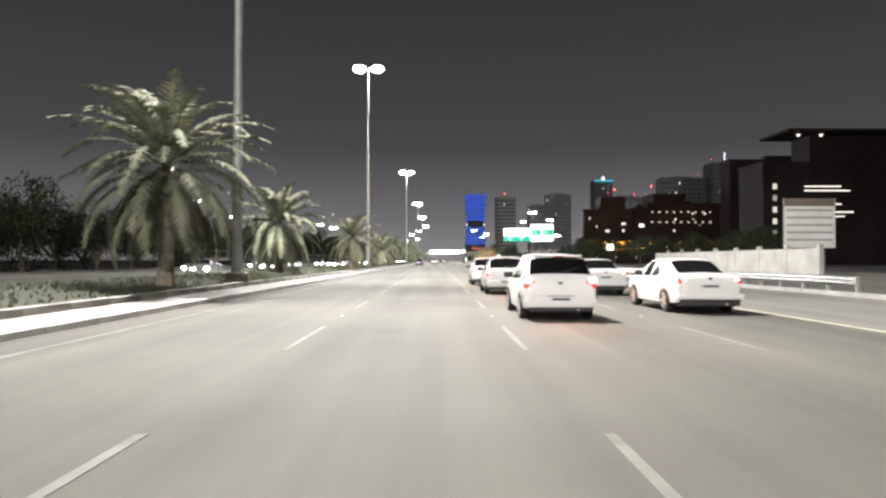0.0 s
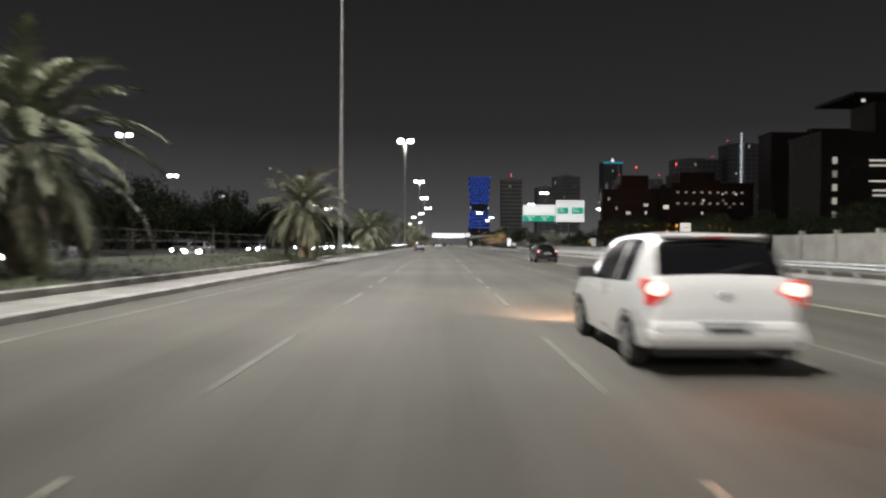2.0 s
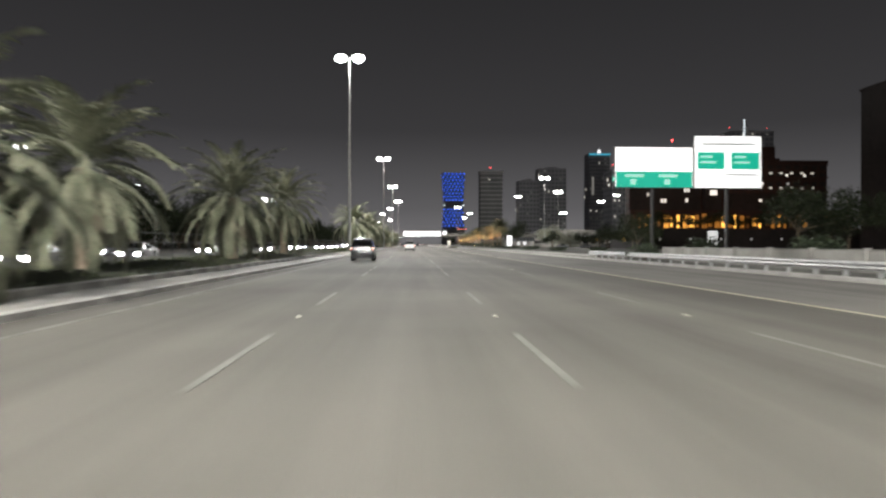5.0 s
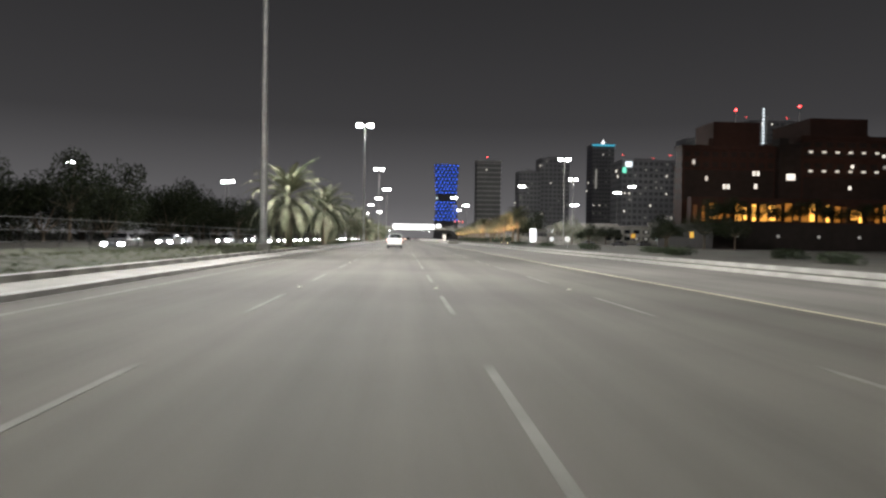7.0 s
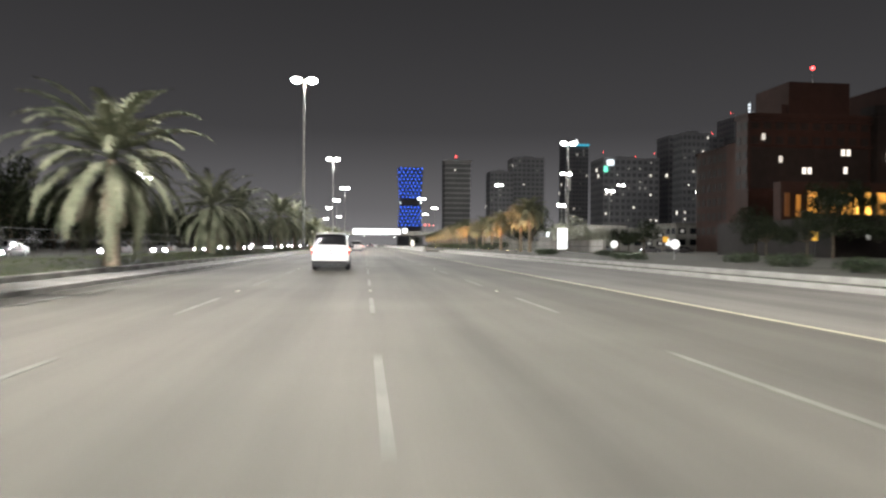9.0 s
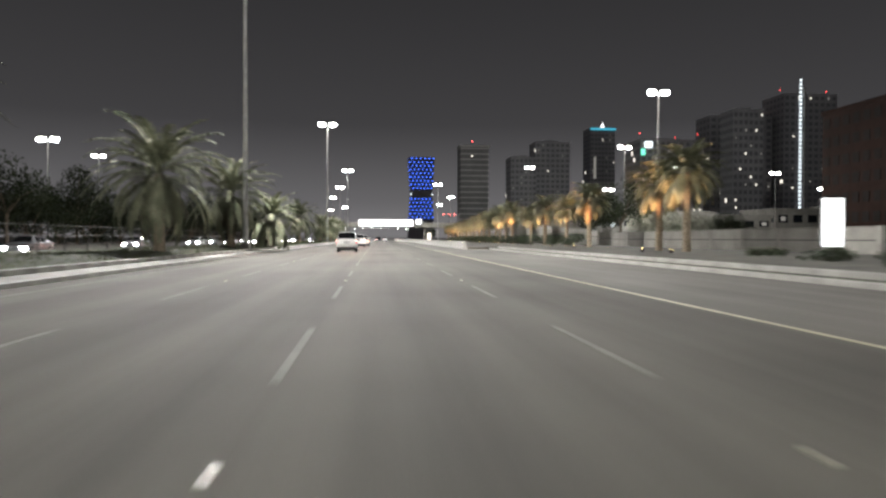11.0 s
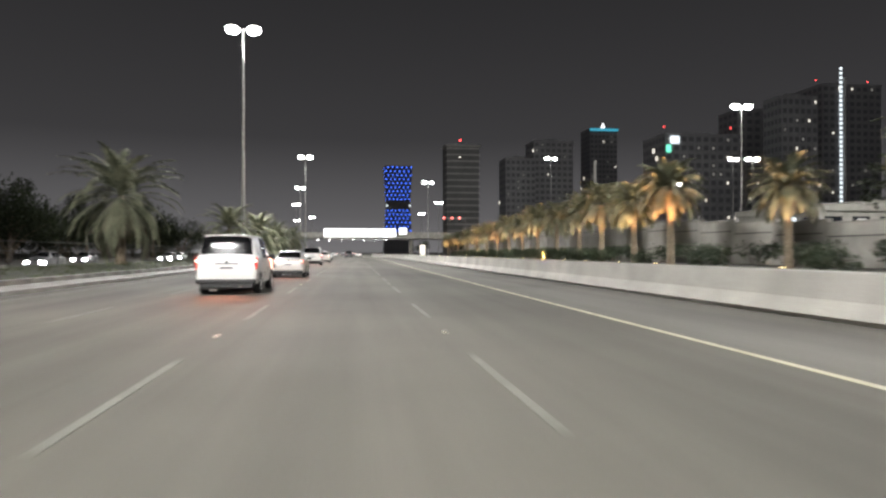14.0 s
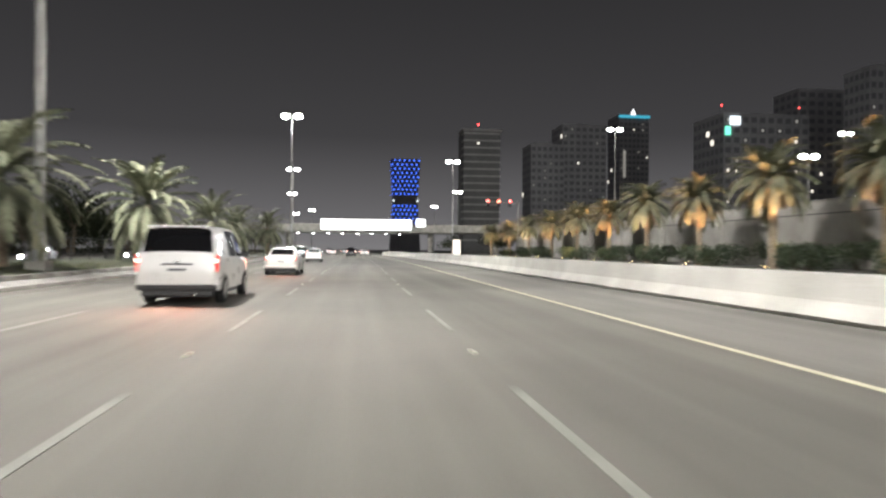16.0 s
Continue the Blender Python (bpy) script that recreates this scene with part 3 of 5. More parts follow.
def vehicle(name, label, category, stations, paint, at, turn=0.0, wheel=0.31, axles=(0.75, 3.3), lamps=(), lit=True, front_lit=False,
            trim=(), plate_z=0.78, bumper=None, badge_z=None):
    t = thing(name, label, category, at=at, turn=turn)
    halfw = max(s[4] for s in stations)
    length = stations[-1][0]
    labels = {"rear_window": "dark tinted rear window", "windscreen": "dark windscreen"}
    for n, b in loft(flowing(stations), car_split).items():
        if n == "body":
            part("body", b, paint, t, smooth=32)
        else:
            nm = "side_window" if n.startswith("side") else n
            part(nm, b, TINTED, t, labels.get(n, "dark tinted side windows"), smooth=40)
    for y in axles:
        for s in (-1, 1):
            x = s * (halfw - 0.105)
            w = new("wheel")
            w.parent = t
            w.matrix_basis = pose(x, y, wheel)
            part("tyre", wheel_bm(wheel, 0.21), TYRE, w, smooth=50)
            part("rim", rim_bm(wheel, 0.215, s), RIM, w)
            part("wheel_arch", arch_bm(wheel, 0, s), TRIM, t).matrix_basis = pose(s * (halfw + 0.004), y, wheel)
    for s in (-1, 1):
        for x0, x1, y0, y1, z0, z1 in lamps:
            a, b = sorted((s * x0, s * x1))
            lamp = part("tail_lamp", lamp_bm(a, b, y0, y1, z0, z1, s), TAIL_LIT if lit else TAIL_RED, t, "red tail lamp")
            if lit:
                zc, xc, hw, hh = (z0 + z1) / 2, (a + b) / 2, (b - a) * 0.28, (z1 - z0) * 0.24
                part("bulb_glow", bulb_bm(xc + s * hw * 0.75, y0 - 0.004, zc + hh * 0.5, min(hw, hh) * 0.95), BRAKE_LIT, lamp, "lit bulb")
        fz = stations[-1][2]
        a, b = sorted((s * halfw * 0.46, s * halfw * 0.95))
        part("headlamp", box(a, b, length - 0.34, length + 0.0, fz - 0.18, fz + 0.06, 0.03), HEADLIGHT if front_lit else CHROME, t)
        mir = max((q for q in stations if q[6] == "front"), key=lambda q: q[2])
        a, b = sorted((s * (mir[4] * 0.95), s * (mir[4] + 0.19)))
        part("door_mirror", box(a, b, mir[0] - 0.05, mir[0] + 0.10, mir[2] + 0.0, mir[2] + 0.15, 0.03), TRIM, t, "black door mirror")
        for y in (axles[0] + 0.75, axles[0] + 1.75):
            a, b = sorted((s * (halfw * 0.985), s * (halfw + 0.012)))
            part("door_handle", box(a, b, y, y + 0.2, mir[2] - 0.14, mir[2] - 0.10, 0.005), paint, t)
    y = stations[0][0]
    part("number_plate", box(-0.26, 0.26, y - (0.062 if badge_z else 0.022), y + 0.02, plate_z - 0.06, plate_z + 0.06, 0.004), PLATE, t, "pale number plate")
    part("plate_marking", box(-0.2, 0.2, y - (0.066 if badge_z else 0.026), y - 0.021, plate_z - 0.025, plate_z + 0.025), DARK_BAR, t)
    bz = badge_z or plate_z + 0.19
    part("badge", ellipsoid((0, y - 0.004 if bz < 0.82 else y + 0.03, bz), (0.065, 0.03, 0.04), 12), CHROME, t, "plain chrome badge", smooth=60)
    b = bumper or (stations[0][1], stations[0][1] + 0.14)
    part("bumper", box(-halfw * 0.96, halfw * 0.96, y - 0.06, y + 0.12, b[0], b[1], 0.04), TRIM if bumper else paint, t)
    part("rear_valance", box(-halfw * 0.86, halfw * 0.86, y - 0.015, y + 0.3, 0.22, b[0] + 0.03, 0.02), TRIM, t, "dark lower valance")
    part("underbody", box(-halfw * 0.82, halfw * 0.82, y + 0.25, length - 0.25, 0.18, stations[len(stations) // 2][1] + 0.06), TRIM, t)
    part("exhaust_pipe", tube([(halfw * 0.45, y - 0.04, 0.27), (halfw * 0.45, y + 0.4, 0.27)], [0.035, 0.035], 10), CHROME, t)
    for n, bmk, m in trim:
        part(n, bmk, m, t)
    return t


# (y, sill z, belt z, top z, half width, half roof width, kind of the stretch that begins here)
HATCH = [(0.00, 0.36, 0.62, 0.66, 0.74, 0.66, "body"), (0.06, 0.30, 0.88, 0.93, 0.80, 0.72, "body"), (0.13, 0.28, 0.96, 1.06, 0.83, 0.70, "rear_up"),
         (0.40, 0.24, 0.97, 1.43, 0.84, 0.64, "body"), (0.74, 0.22, 0.97, 1.51, 0.845, 0.62, "cabin"), (1.38, 0.20, 0.95, 1.535, 0.847, 0.60, "pillar"),
         (1.43, 0.20, 0.95, 1.535, 0.847, 0.60, "cabin"), (2.25, 0.20, 0.93, 1.50, 0.847, 0.60, "cabin"),
         (2.60, 0.20, 0.93, 1.44, 0.845, 0.59, "front"), (3.25, 0.21, 0.92, 0.97, 0.83, 0.70, "body"), (3.85, 0.24, 0.80, 0.84, 0.80, 0.66, "body"),
         (4.12, 0.30, 0.66, 0.70, 0.72, 0.58, "body"), (4.24, 0.38, 0.54, 0.56, 0.60, 0.48, "body")]
SEDAN = [(0.00, 0.38, 0.62, 0.66, 0.60, 0.52, "body"), (0.05, 0.33, 0.84, 0.92, 0.74, 0.60, "body"), (0.20, 0.27, 0.94, 1.02, 0.835, 0.65, "body"),
         (0.58, 0.24, 0.96, 1.05, 0.88, 0.66, "rear"), (1.42, 0.22, 0.96, 1.375, 0.89, 0.61, "pillar"), (1.52, 0.22, 0.96, 1.40, 0.89, 0.61, "cabin"),
         (2.15, 0.21, 0.95, 1.445, 0.89, 0.61, "pillar"), (2.25, 0.21, 0.95, 1.445, 0.89, 0.61, "cabin"), (2.95, 0.21, 0.94, 1.40, 0.89, 0.60, "front"),
         (3.62, 0.22, 0.93, 0.98, 0.88, 0.74, "body"), (4.25, 0.25, 0.83, 0.87, 0.86, 0.70, "body"), (4.62, 0.30, 0.70, 0.74, 0.78, 0.62, "body"), (4.78, 0.38, 0.56, 0.58, 0.64, 0.5, "body")]
VAN = [(0.00, 0.42, 0.80, 0.84, 0.88, 0.80, "body"), (0.04, 0.36, 1.05, 1.12, 0.93, 0.84, "body"), (0.07, 0.34, 1.20, 1.28, 0.95, 0.82, "rear_up"),
       (0.26, 0.32, 1.18, 1.86, 0.955, 0.76, "body"), (0.48, 0.30, 1.18, 1.92, 0.96, 0.77, "body"), (1.60, 0.30, 1.17, 1.945, 0.96, 0.77, "pillar"),
       (1.72, 0.30, 1.17, 1.945, 0.96, 0.77, "cabin"), (2.85, 0.30, 1.16, 1.93, 0.96, 0.77, "pillar"), (2.95, 0.30, 1.16, 1.925, 0.96, 0.77, "cabin"),
       (3.65, 0.30, 1.14, 1.84, 0.955, 0.75, "front"), (4.45, 0.31, 1.10, 1.16, 0.94, 0.76, "body"), (4.90, 0.34, 0.94, 0.98, 0.90, 0.7, "body"), (5.12, 0.42, 0.70, 0.72, 0.78, 0.6, "body")]
SUV = [(0.00, 0.48, 0.80, 0.84, 0.84, 0.78, "body"), (0.05, 0.44, 1.05, 1.12, 0.90, 0.80, "body"), (0.10, 0.42, 1.10, 1.20, 0.92, 0.80, "rear_up"),
       (0.34, 0.40, 1.12, 1.72, 0.925, 0.72, "body"), (0.55, 0.38, 1.12, 1.78, 0.93, 0.72, "cabin"), (1.5, 0.38, 1.12, 1.80, 0.93, 0.72, "pillar"),
       (1.6, 0.38, 1.12, 1.80, 0.93, 0.72, "cabin"), (2.6, 0.38, 1.11, 1.77, 0.93, 0.72, "front"), (3.25, 0.38, 1.10, 1.16, 0.92, 0.76, "body"),
       (4.2, 0.42, 1.02, 1.06, 0.90, 0.74, "body"), (4.6, 0.5, 0.80, 0.84, 0.8, 0.66, "body")]

HATCH_LAMPS = [(0.52, 0.82, 0.02, 0.32, 0.74, 1.04)]
# dark strip over the plate: shade of the bumper crease added as a part
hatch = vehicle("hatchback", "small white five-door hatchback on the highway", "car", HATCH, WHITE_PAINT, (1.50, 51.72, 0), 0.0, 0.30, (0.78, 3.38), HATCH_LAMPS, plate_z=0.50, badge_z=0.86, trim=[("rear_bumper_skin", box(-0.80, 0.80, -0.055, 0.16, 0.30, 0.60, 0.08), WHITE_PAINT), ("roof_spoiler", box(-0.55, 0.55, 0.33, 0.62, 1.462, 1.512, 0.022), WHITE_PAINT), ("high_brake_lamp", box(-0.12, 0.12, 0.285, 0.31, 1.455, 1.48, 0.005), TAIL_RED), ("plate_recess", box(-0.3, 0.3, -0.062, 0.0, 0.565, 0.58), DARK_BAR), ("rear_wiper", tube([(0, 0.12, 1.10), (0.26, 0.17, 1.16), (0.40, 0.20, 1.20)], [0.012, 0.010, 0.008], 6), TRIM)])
# the one moving hatchback stands twice more, at other points of its run
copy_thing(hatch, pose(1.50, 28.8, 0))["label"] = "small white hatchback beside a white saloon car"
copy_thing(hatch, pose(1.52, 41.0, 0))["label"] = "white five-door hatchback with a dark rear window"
SEDAN_LAMPS = [(0.44, 0.80, 0.03, 0.24, 0.79, 0.95)]
vehicle("saloon_car", "white four-door saloon car in the outer lane", "car", SEDAN, WHITE_PAINT, (5.72, 30.8, 0), 0.5, 0.32, (0.98, 3.78), SEDAN_LAMPS, plate_z=0.72)
# the same white saloon again, further along its lane
vehicle("saloon_car", "white saloon car beside a white hatchback", "car", SEDAN, WHITE_PAINT, (5.35, 40.3, 0), 0.0, 0.32, (0.98, 3.78), SEDAN_LAMPS, plate_z=0.72)
vehicle("saloon_car", "glossy black saloon car in the outer lane", "car", SEDAN, BLACK_PAINT, (6.95, 98.6, 0), 0.0, 0.32, (0.98, 3.78), SEDAN_LAMPS, plate_z=0.72)
VAN_LAMPS = [(0.82, 0.95, 0.01, 0.16, 0.80, 1.24)]
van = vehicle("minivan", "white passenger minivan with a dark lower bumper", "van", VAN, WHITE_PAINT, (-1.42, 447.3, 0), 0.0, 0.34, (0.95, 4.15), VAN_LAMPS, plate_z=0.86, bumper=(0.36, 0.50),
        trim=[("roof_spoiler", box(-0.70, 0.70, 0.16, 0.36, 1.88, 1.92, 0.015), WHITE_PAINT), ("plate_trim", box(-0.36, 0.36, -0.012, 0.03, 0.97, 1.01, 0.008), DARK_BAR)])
pale = vehicle("saloon_car", "pale saloon car with lit tail lamps", "car", SEDAN, SILVER_PAINT, (-0.98, 467.0, 0), 0.0, 0.32, (0.98, 3.78), SEDAN_LAMPS, plate_z=0.72)
SUV_LAMPS = [(0.74, 0.89, 0.01, 0.18, 0.88, 1.12)]
RACK = [("roof_rail", box(-0.62, -0.58, 0.7, 2.5, 1.80, 1.86, 0.01), TRIM), ("roof_rail", box(0.58, 0.62, 0.7, 2.5, 1.80, 1.86, 0.01), TRIM)]
vehicle("off_road_car", "dark off-road car with red tail lamps", "car", SUV, BLACK_PAINT, (-5.42, 181.3, 0), 0.0, 0.37, (0.9, 3.5), SUV_LAMPS, plate_z=0.80, trim=RACK)
# the one minivan and the pale saloon repeated at other points of their run
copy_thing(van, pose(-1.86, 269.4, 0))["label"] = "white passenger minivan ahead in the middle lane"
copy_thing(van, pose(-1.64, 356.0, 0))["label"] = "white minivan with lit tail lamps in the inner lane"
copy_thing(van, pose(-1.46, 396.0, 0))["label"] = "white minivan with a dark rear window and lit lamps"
copy_thing(pale, pose(-0.80, 411.0, 0))["label"] = "pale saloon car ahead of a white minivan"
for x, y, st, paint in ((2.4, 561, SUV, BLACK_PAINT), (-7.6, 594, SUV, GREY_PAINT), (-2.5, 610, SEDAN, WHITE_PAINT), (0.4, 628, SEDAN, GREY_PAINT), (-8.5, 660, SEDAN, RED_PAINT), (-1.6, 508, SEDAN, WHITE_PAINT), (-4.8, 533, SUV, DARK_PAINT), (5.2, 580, SEDAN, WHITE_PAINT), (-4.6, 572, SEDAN, SILVER_PAINT), (3.6, 642, SEDAN, GREY_PAINT), (-4.5, 648, SUV, WHITE_PAINT)):
    vehicle("saloon_car" if st is SEDAN else "off_road_car", "car with red tail lamps far down the road", "car", st, paint, (x + 0.0, y, 0), 0.0,
            0.33, (0.95, 3.6), SEDAN_LAMPS if st is SEDAN else SUV_LAMPS, plate_z=0.75)
# red light that the tail lamps throw on the road behind
for x, y, w in ((1.5, 28.6, 330.0), (1.52, 40.8, 330.0), (1.5, 51.5, 330.0), (-1.64, 355.8, 800.0), (-1.46, 395.8, 800.0), (-0.80, 410.8, 600.0), (-1.42, 447.1, 800.0), (-0.98, 466.8, 600.0)):
    flood("tail_lamp_light", (x, y, 0.95), (x, y - 5.0, 0), w, 155, (1.0, 0.36, 0.22), 0.6, 1.0)
# headlight beams: the hatchback's warm, the black car's cold and strong
for x, y, w, c, a in ((1.5, 56.1, 4500.0, (1.0, 0.60, 0.36), -2.0), (6.95, 103.5, 24000.0, (0.96, 0.98, 1.0), 2.5)):
    for s in (-0.6, 0.6):
        flood("headlight_beam", (x + s, y, 0.68), (x + s + a, y + 22.0, 0.9), w, 90, c, 0.08, 1.0)
first = None
for k, (x, y) in enumerate(((-25.2, 116), (-29, 152), (-24.6, 172), (-33, 205), (-25, 244), (-28.8, 268), (-25, 309), (-32.5, 330), (-25.4, 348), (-28.5, 381), (-25.2, 442), (-32, 470), (-25.6, 485), (-29, 540), (-25, 600), (-32.6, 132), (-25.1, 190), (-29, 224), (-33, 286), (-29.2, 296), (-25.3, 327), (-28.7, 410), (-25.2, 420), (-32.8, 436), (-28.9, 505), (-25.4, 525), (-29, 96), (-25.2, 88))):
    at = (x + centre(y), y, 0)
    if k < 2:
        first = vehicle("saloon_car", "oncoming saloon car with bright headlights lit", "car", SEDAN, (WHITE_PAINT, GREY_PAINT)[k], at, 180.0, 0.32, (0.98, 3.78), SEDAN_LAMPS, lit=False, front_lit=True, plate_z=0.72)
        first["group"] = "oncoming cars"
    else:
        copy_thing(first, pose(*at, 0, 0, 180))
parked = None
for k, (x, y) in enumerate(((49, 402), (66, 384), (72, 381), (60, 396), (80, 402))):
    if parked is None:
        parked = vehicle("saloon_car", "grey parked car on the car park beside the road", "car", SEDAN, GREY_PAINT, (x, y, -0.06), 95.0, 0.32, (0.98, 3.78), SEDAN_LAMPS, lit=False, plate_z=0.72)
        parked["group"] = "parked cars"
    else:
        copy_thing(parked, pose(x, y, -0.06, 0, 0, 80 + 17 * (k % 3)))


# ---------------------------------------------------------------- plants
def frond_into(bm, rng, base, heading, lift, length, droop, leaflets=34):
    """One feather leaf: a curved midrib with narrow leaflets both ways."""
    d = Vector((math.cos(heading), math.sin(heading), 0))
    side = Vector((-d.y, d.x, 0))
    pts, p, a = [], Vector(base), lift
    n = 9
    for i in range(n + 1):
        pts.append(p.copy())
        p = p + (d * math.cos(a) + Vector((0, 0, math.sin(a)))) * (length / n)
        a -= droop / n * (0.5 + i / n)
    for i in range(n):
        w0, w1 = 0.045 * (1 - i / n) + 0.01, 0.045 * (1 - (i + 1) / n) + 0.01
        v = [bm.verts.new(q) for q in (pts[i] - side * w0, pts[i] + side * w0, pts[i + 1] + side * w1, pts[i + 1] - side * w1)]
        bm.faces.new(v)
    for k in range(leaflets):
        u = 0.16 + 0.84 * k / leaflets
        f = u * n
        i = min(n - 1, int(f))
        q = pts[i].lerp(pts[i + 1], f - i)
        along = (pts[i + 1] - pts[i]).normalized()
        ll = 0.62 * math.sin(math.pi * min(1.0, 0.22 + 0.75 * u)) + 0.10
        for s in (-1, 1):
            out = (side * s * 0.72 + along * 0.62 + Vector((0, 0, rng.uniform(-0.30, 0.12)))).normalized()
            tip = q + out * ll * rng.uniform(0.8, 1.15) + Vector((0, 0, -0.10 * ll))
            wv = along * 0.058
            bm.faces.new([bm.verts.new(c) for c in (q - wv, q + wv, tip)])


def palm(seed, height, spread, at=(0, 0, 0), label="date palm with arching grey-green fronds", n=46, low=1.75, dry_fronds=18):
    rng = random.Random(seed)
    t = thing("palm_tree", label, "palm tree", "palms along the road", at=at, turn=rng.uniform(0, 360))
    lean = rng.uniform(-0.15, 0.15)
    pts, rad = [], []
    for i in range(13):
        u = i / 12
        pts.append((lean * u * u, 0.5 * lean * u, height * u))
        rad.append((0.30 - 0.08 * u + (0.05 if i == 0 else 0)) * (1.0 + 0.10 * (i % 2)))
    part("trunk", tube(pts, rad, 10), TRUNK, t)
    bm, dry = bmesh.new(), bmesh.new()
    top = Vector(pts[-1])
    for k in range(n):
        u = k / n
        lift = 1.38 - low * u + rng.uniform(-0.12, 0.12)
        frond_into(bm, rng, top + Vector((0, 0, 0.15 - 0.3 * u)), k * 2.399 + rng.uniform(-0.2, 0.2), lift, spread * rng.uniform(0.85, 1.1), 1.35 + 0.55 * rng.random())
    for k in range(dry_fronds):
        frond_into(dry, rng, top + Vector((0, 0, -0.35)), k * math.tau / dry_fronds + rng.uniform(-0.2, 0.2), -0.75 + rng.uniform(-0.25, 0.2), spread * 0.62, 0.7, 16)
    part("crown", bm, FROND, t)
    part("dry_skirt", dry, DRY_FROND, t, "drooping dry fronds")
    return t


def leaf_cloud(rng, centres, count, size):
    """Many small leaves gathered in loose clumps."""
    verts, faces = [], []
    for _ in range(count):
        c, r = centres[rng.randrange(len(centres))]
        v = Vector((rng.gauss(0, 1), rng.gauss(0, 1), rng.gauss(0, 0.8)))
        v = v.normalized() * r * (0.45 + 0.6 * rng.random() ** 0.6)
        p = Vector(c) + v
        a = Vector((rng.gauss(0, 1), rng.gauss(0, 1), rng.gauss(0, 1))).normalized() * size * rng.uniform(0.6, 1.3)
        b = a.cross(Vector((rng.gauss(0, 1), rng.gauss(0, 1), rng.gauss(0, 1)))).normalized() * size * 0.45
        i = len(verts)
        verts += [tuple(p - a), tuple(p + b), tuple(p + a), tuple(p - b)]
        faces.append((i, i + 1, i + 2, i + 3))
    bm = bmesh.new()
    me = bpy.data.meshes.new("tmp")
    me.from_pydata(verts, [], faces)
    bm.from_mesh(me)
    bpy.data.meshes.remove(me)
    return bm


def tree(seed, height, spread, at=(0, 0, 0), label="leafy roadside tree with an uneven crown", count=2600, low=0.36):
    rng = random.Random(seed)
    t = thing("tree", label, "tree", "roadside trees", at=at)
    fork = height * low
    wood = tube([(0, 0, 0), (0.06, 0.02, fork * 0.5), (0.02, -0.04, fork)], [0.20, 0.15, 0.13], 8)
    centres = []
    for k in range(9):
        a, u = k * 2.4 + rng.uniform(-0.4, 0.4), rng.uniform(0.35, 1.0)
        tip = (spread * u * math.cos(a), spread * u * math.sin(a), height * rng.uniform(0.19 + low, 0.92) - 0.12 * height * u)
        add_tube(wood, [(0.02, -0.04, fork), (tip[0] * 0.45, tip[1] * 0.45, fork + (tip[2] - fork) * 0.6), tip], [0.09, 0.05, 0.02], 6)
        centres.append((tip, spread * rng.uniform(0.30, 0.48)))
    centres.append(((0, 0, height * 0.8), spread * 0.5))
    part("trunk", wood, BARK, t)
    part("crown", leaf_cloud(rng, centres, count, 0.15 * height / 6), LEAF, t)
    return t


def shrub(seed, w, h, at=(0, 0, 0)):
    rng = random.Random(seed)
    t = thing("shrub", "dense dark clipped shrub on the verge", "shrub", "shrubs on the verge", at=at)
    wood = bmesh.new()
    centres = []
    for k in range(7):
        x, y = rng.uniform(-w, w) * 0.6, rng.uniform(-w, w) * 0.6
        add_tube(wood, [(x * 0.2, y * 0.2, -0.1), (x, y, h * 0.6)], [0.03, 0.012], 5)
        centres.append(((x, y, h * rng.uniform(0.4, 0.65)), w * 0.42))
    part("stem", wood, BARK, t)
    part("foliage", leaf_cloud(rng, centres, 900, 0.11), HEDGE, t)
    return t


M_TOP = 0.42
LEFT_PALMS = [(-11.4, 39.0, 0, 1.0), (-12.6, 63.0, 1, 1.0), (-11.0, 93.0, 1, 0.98), (-11.4, 140.5, 2, 1.0), (-12.6, 150.0, 1, 1.0), (-12.2, 168.0, 1, 1.05), (-12.4, 186.0, 0, 1.0),
              (-11.5, 245.5, 0, 1.05), (-10.0, 262.0, 0, 0.95), (-12.4, 291.0, 1, 1.05), (-13.5, 310.0, 0, 1.0), (-12.2, 334.0, 0, 1.1), (-12.0, 354.5, 0, 1.1), (-10.2, 366.4, 2, 1.1),
              (-13.3, 424.0, 0, 1.1), (-12.2, 461.7, 1, 1.1), (-10.8, 478.5, 1, 1.1), (-10.6, 498.0, 1, 1.0), (-12.0, 521.0, 1, 1.0), (-11.0, 545.0, 0, 1.0)]
proto = {}
SHAPES = {0: (4.4, 4.4, 72), 1: (3.5, 4.1, 66), 2: (2.7, 3.7, 60)}
for x, y, kind, size in LEFT_PALMS:
    if kind not in proto:
        proto[kind] = palm(11 + kind, *SHAPES[kind][:2], at=(x, y, M_TOP), n=SHAPES[kind][2], low=2.2)
    else:
        p = copy_thing(proto[kind], pose(x, y, M_TOP, 0, 0, 47 * y % 360))
        p.scale = (size, size, size)

# right-hand palms with warm ground spots
rp = palm(31, 5.9, 3.3, at=(26.3, 349.7, 0.28), label="palm tree lit from below by a warm ground spot", n=76, low=1.9, dry_fronds=3)
rp["group"] = "lit palms on the verge"
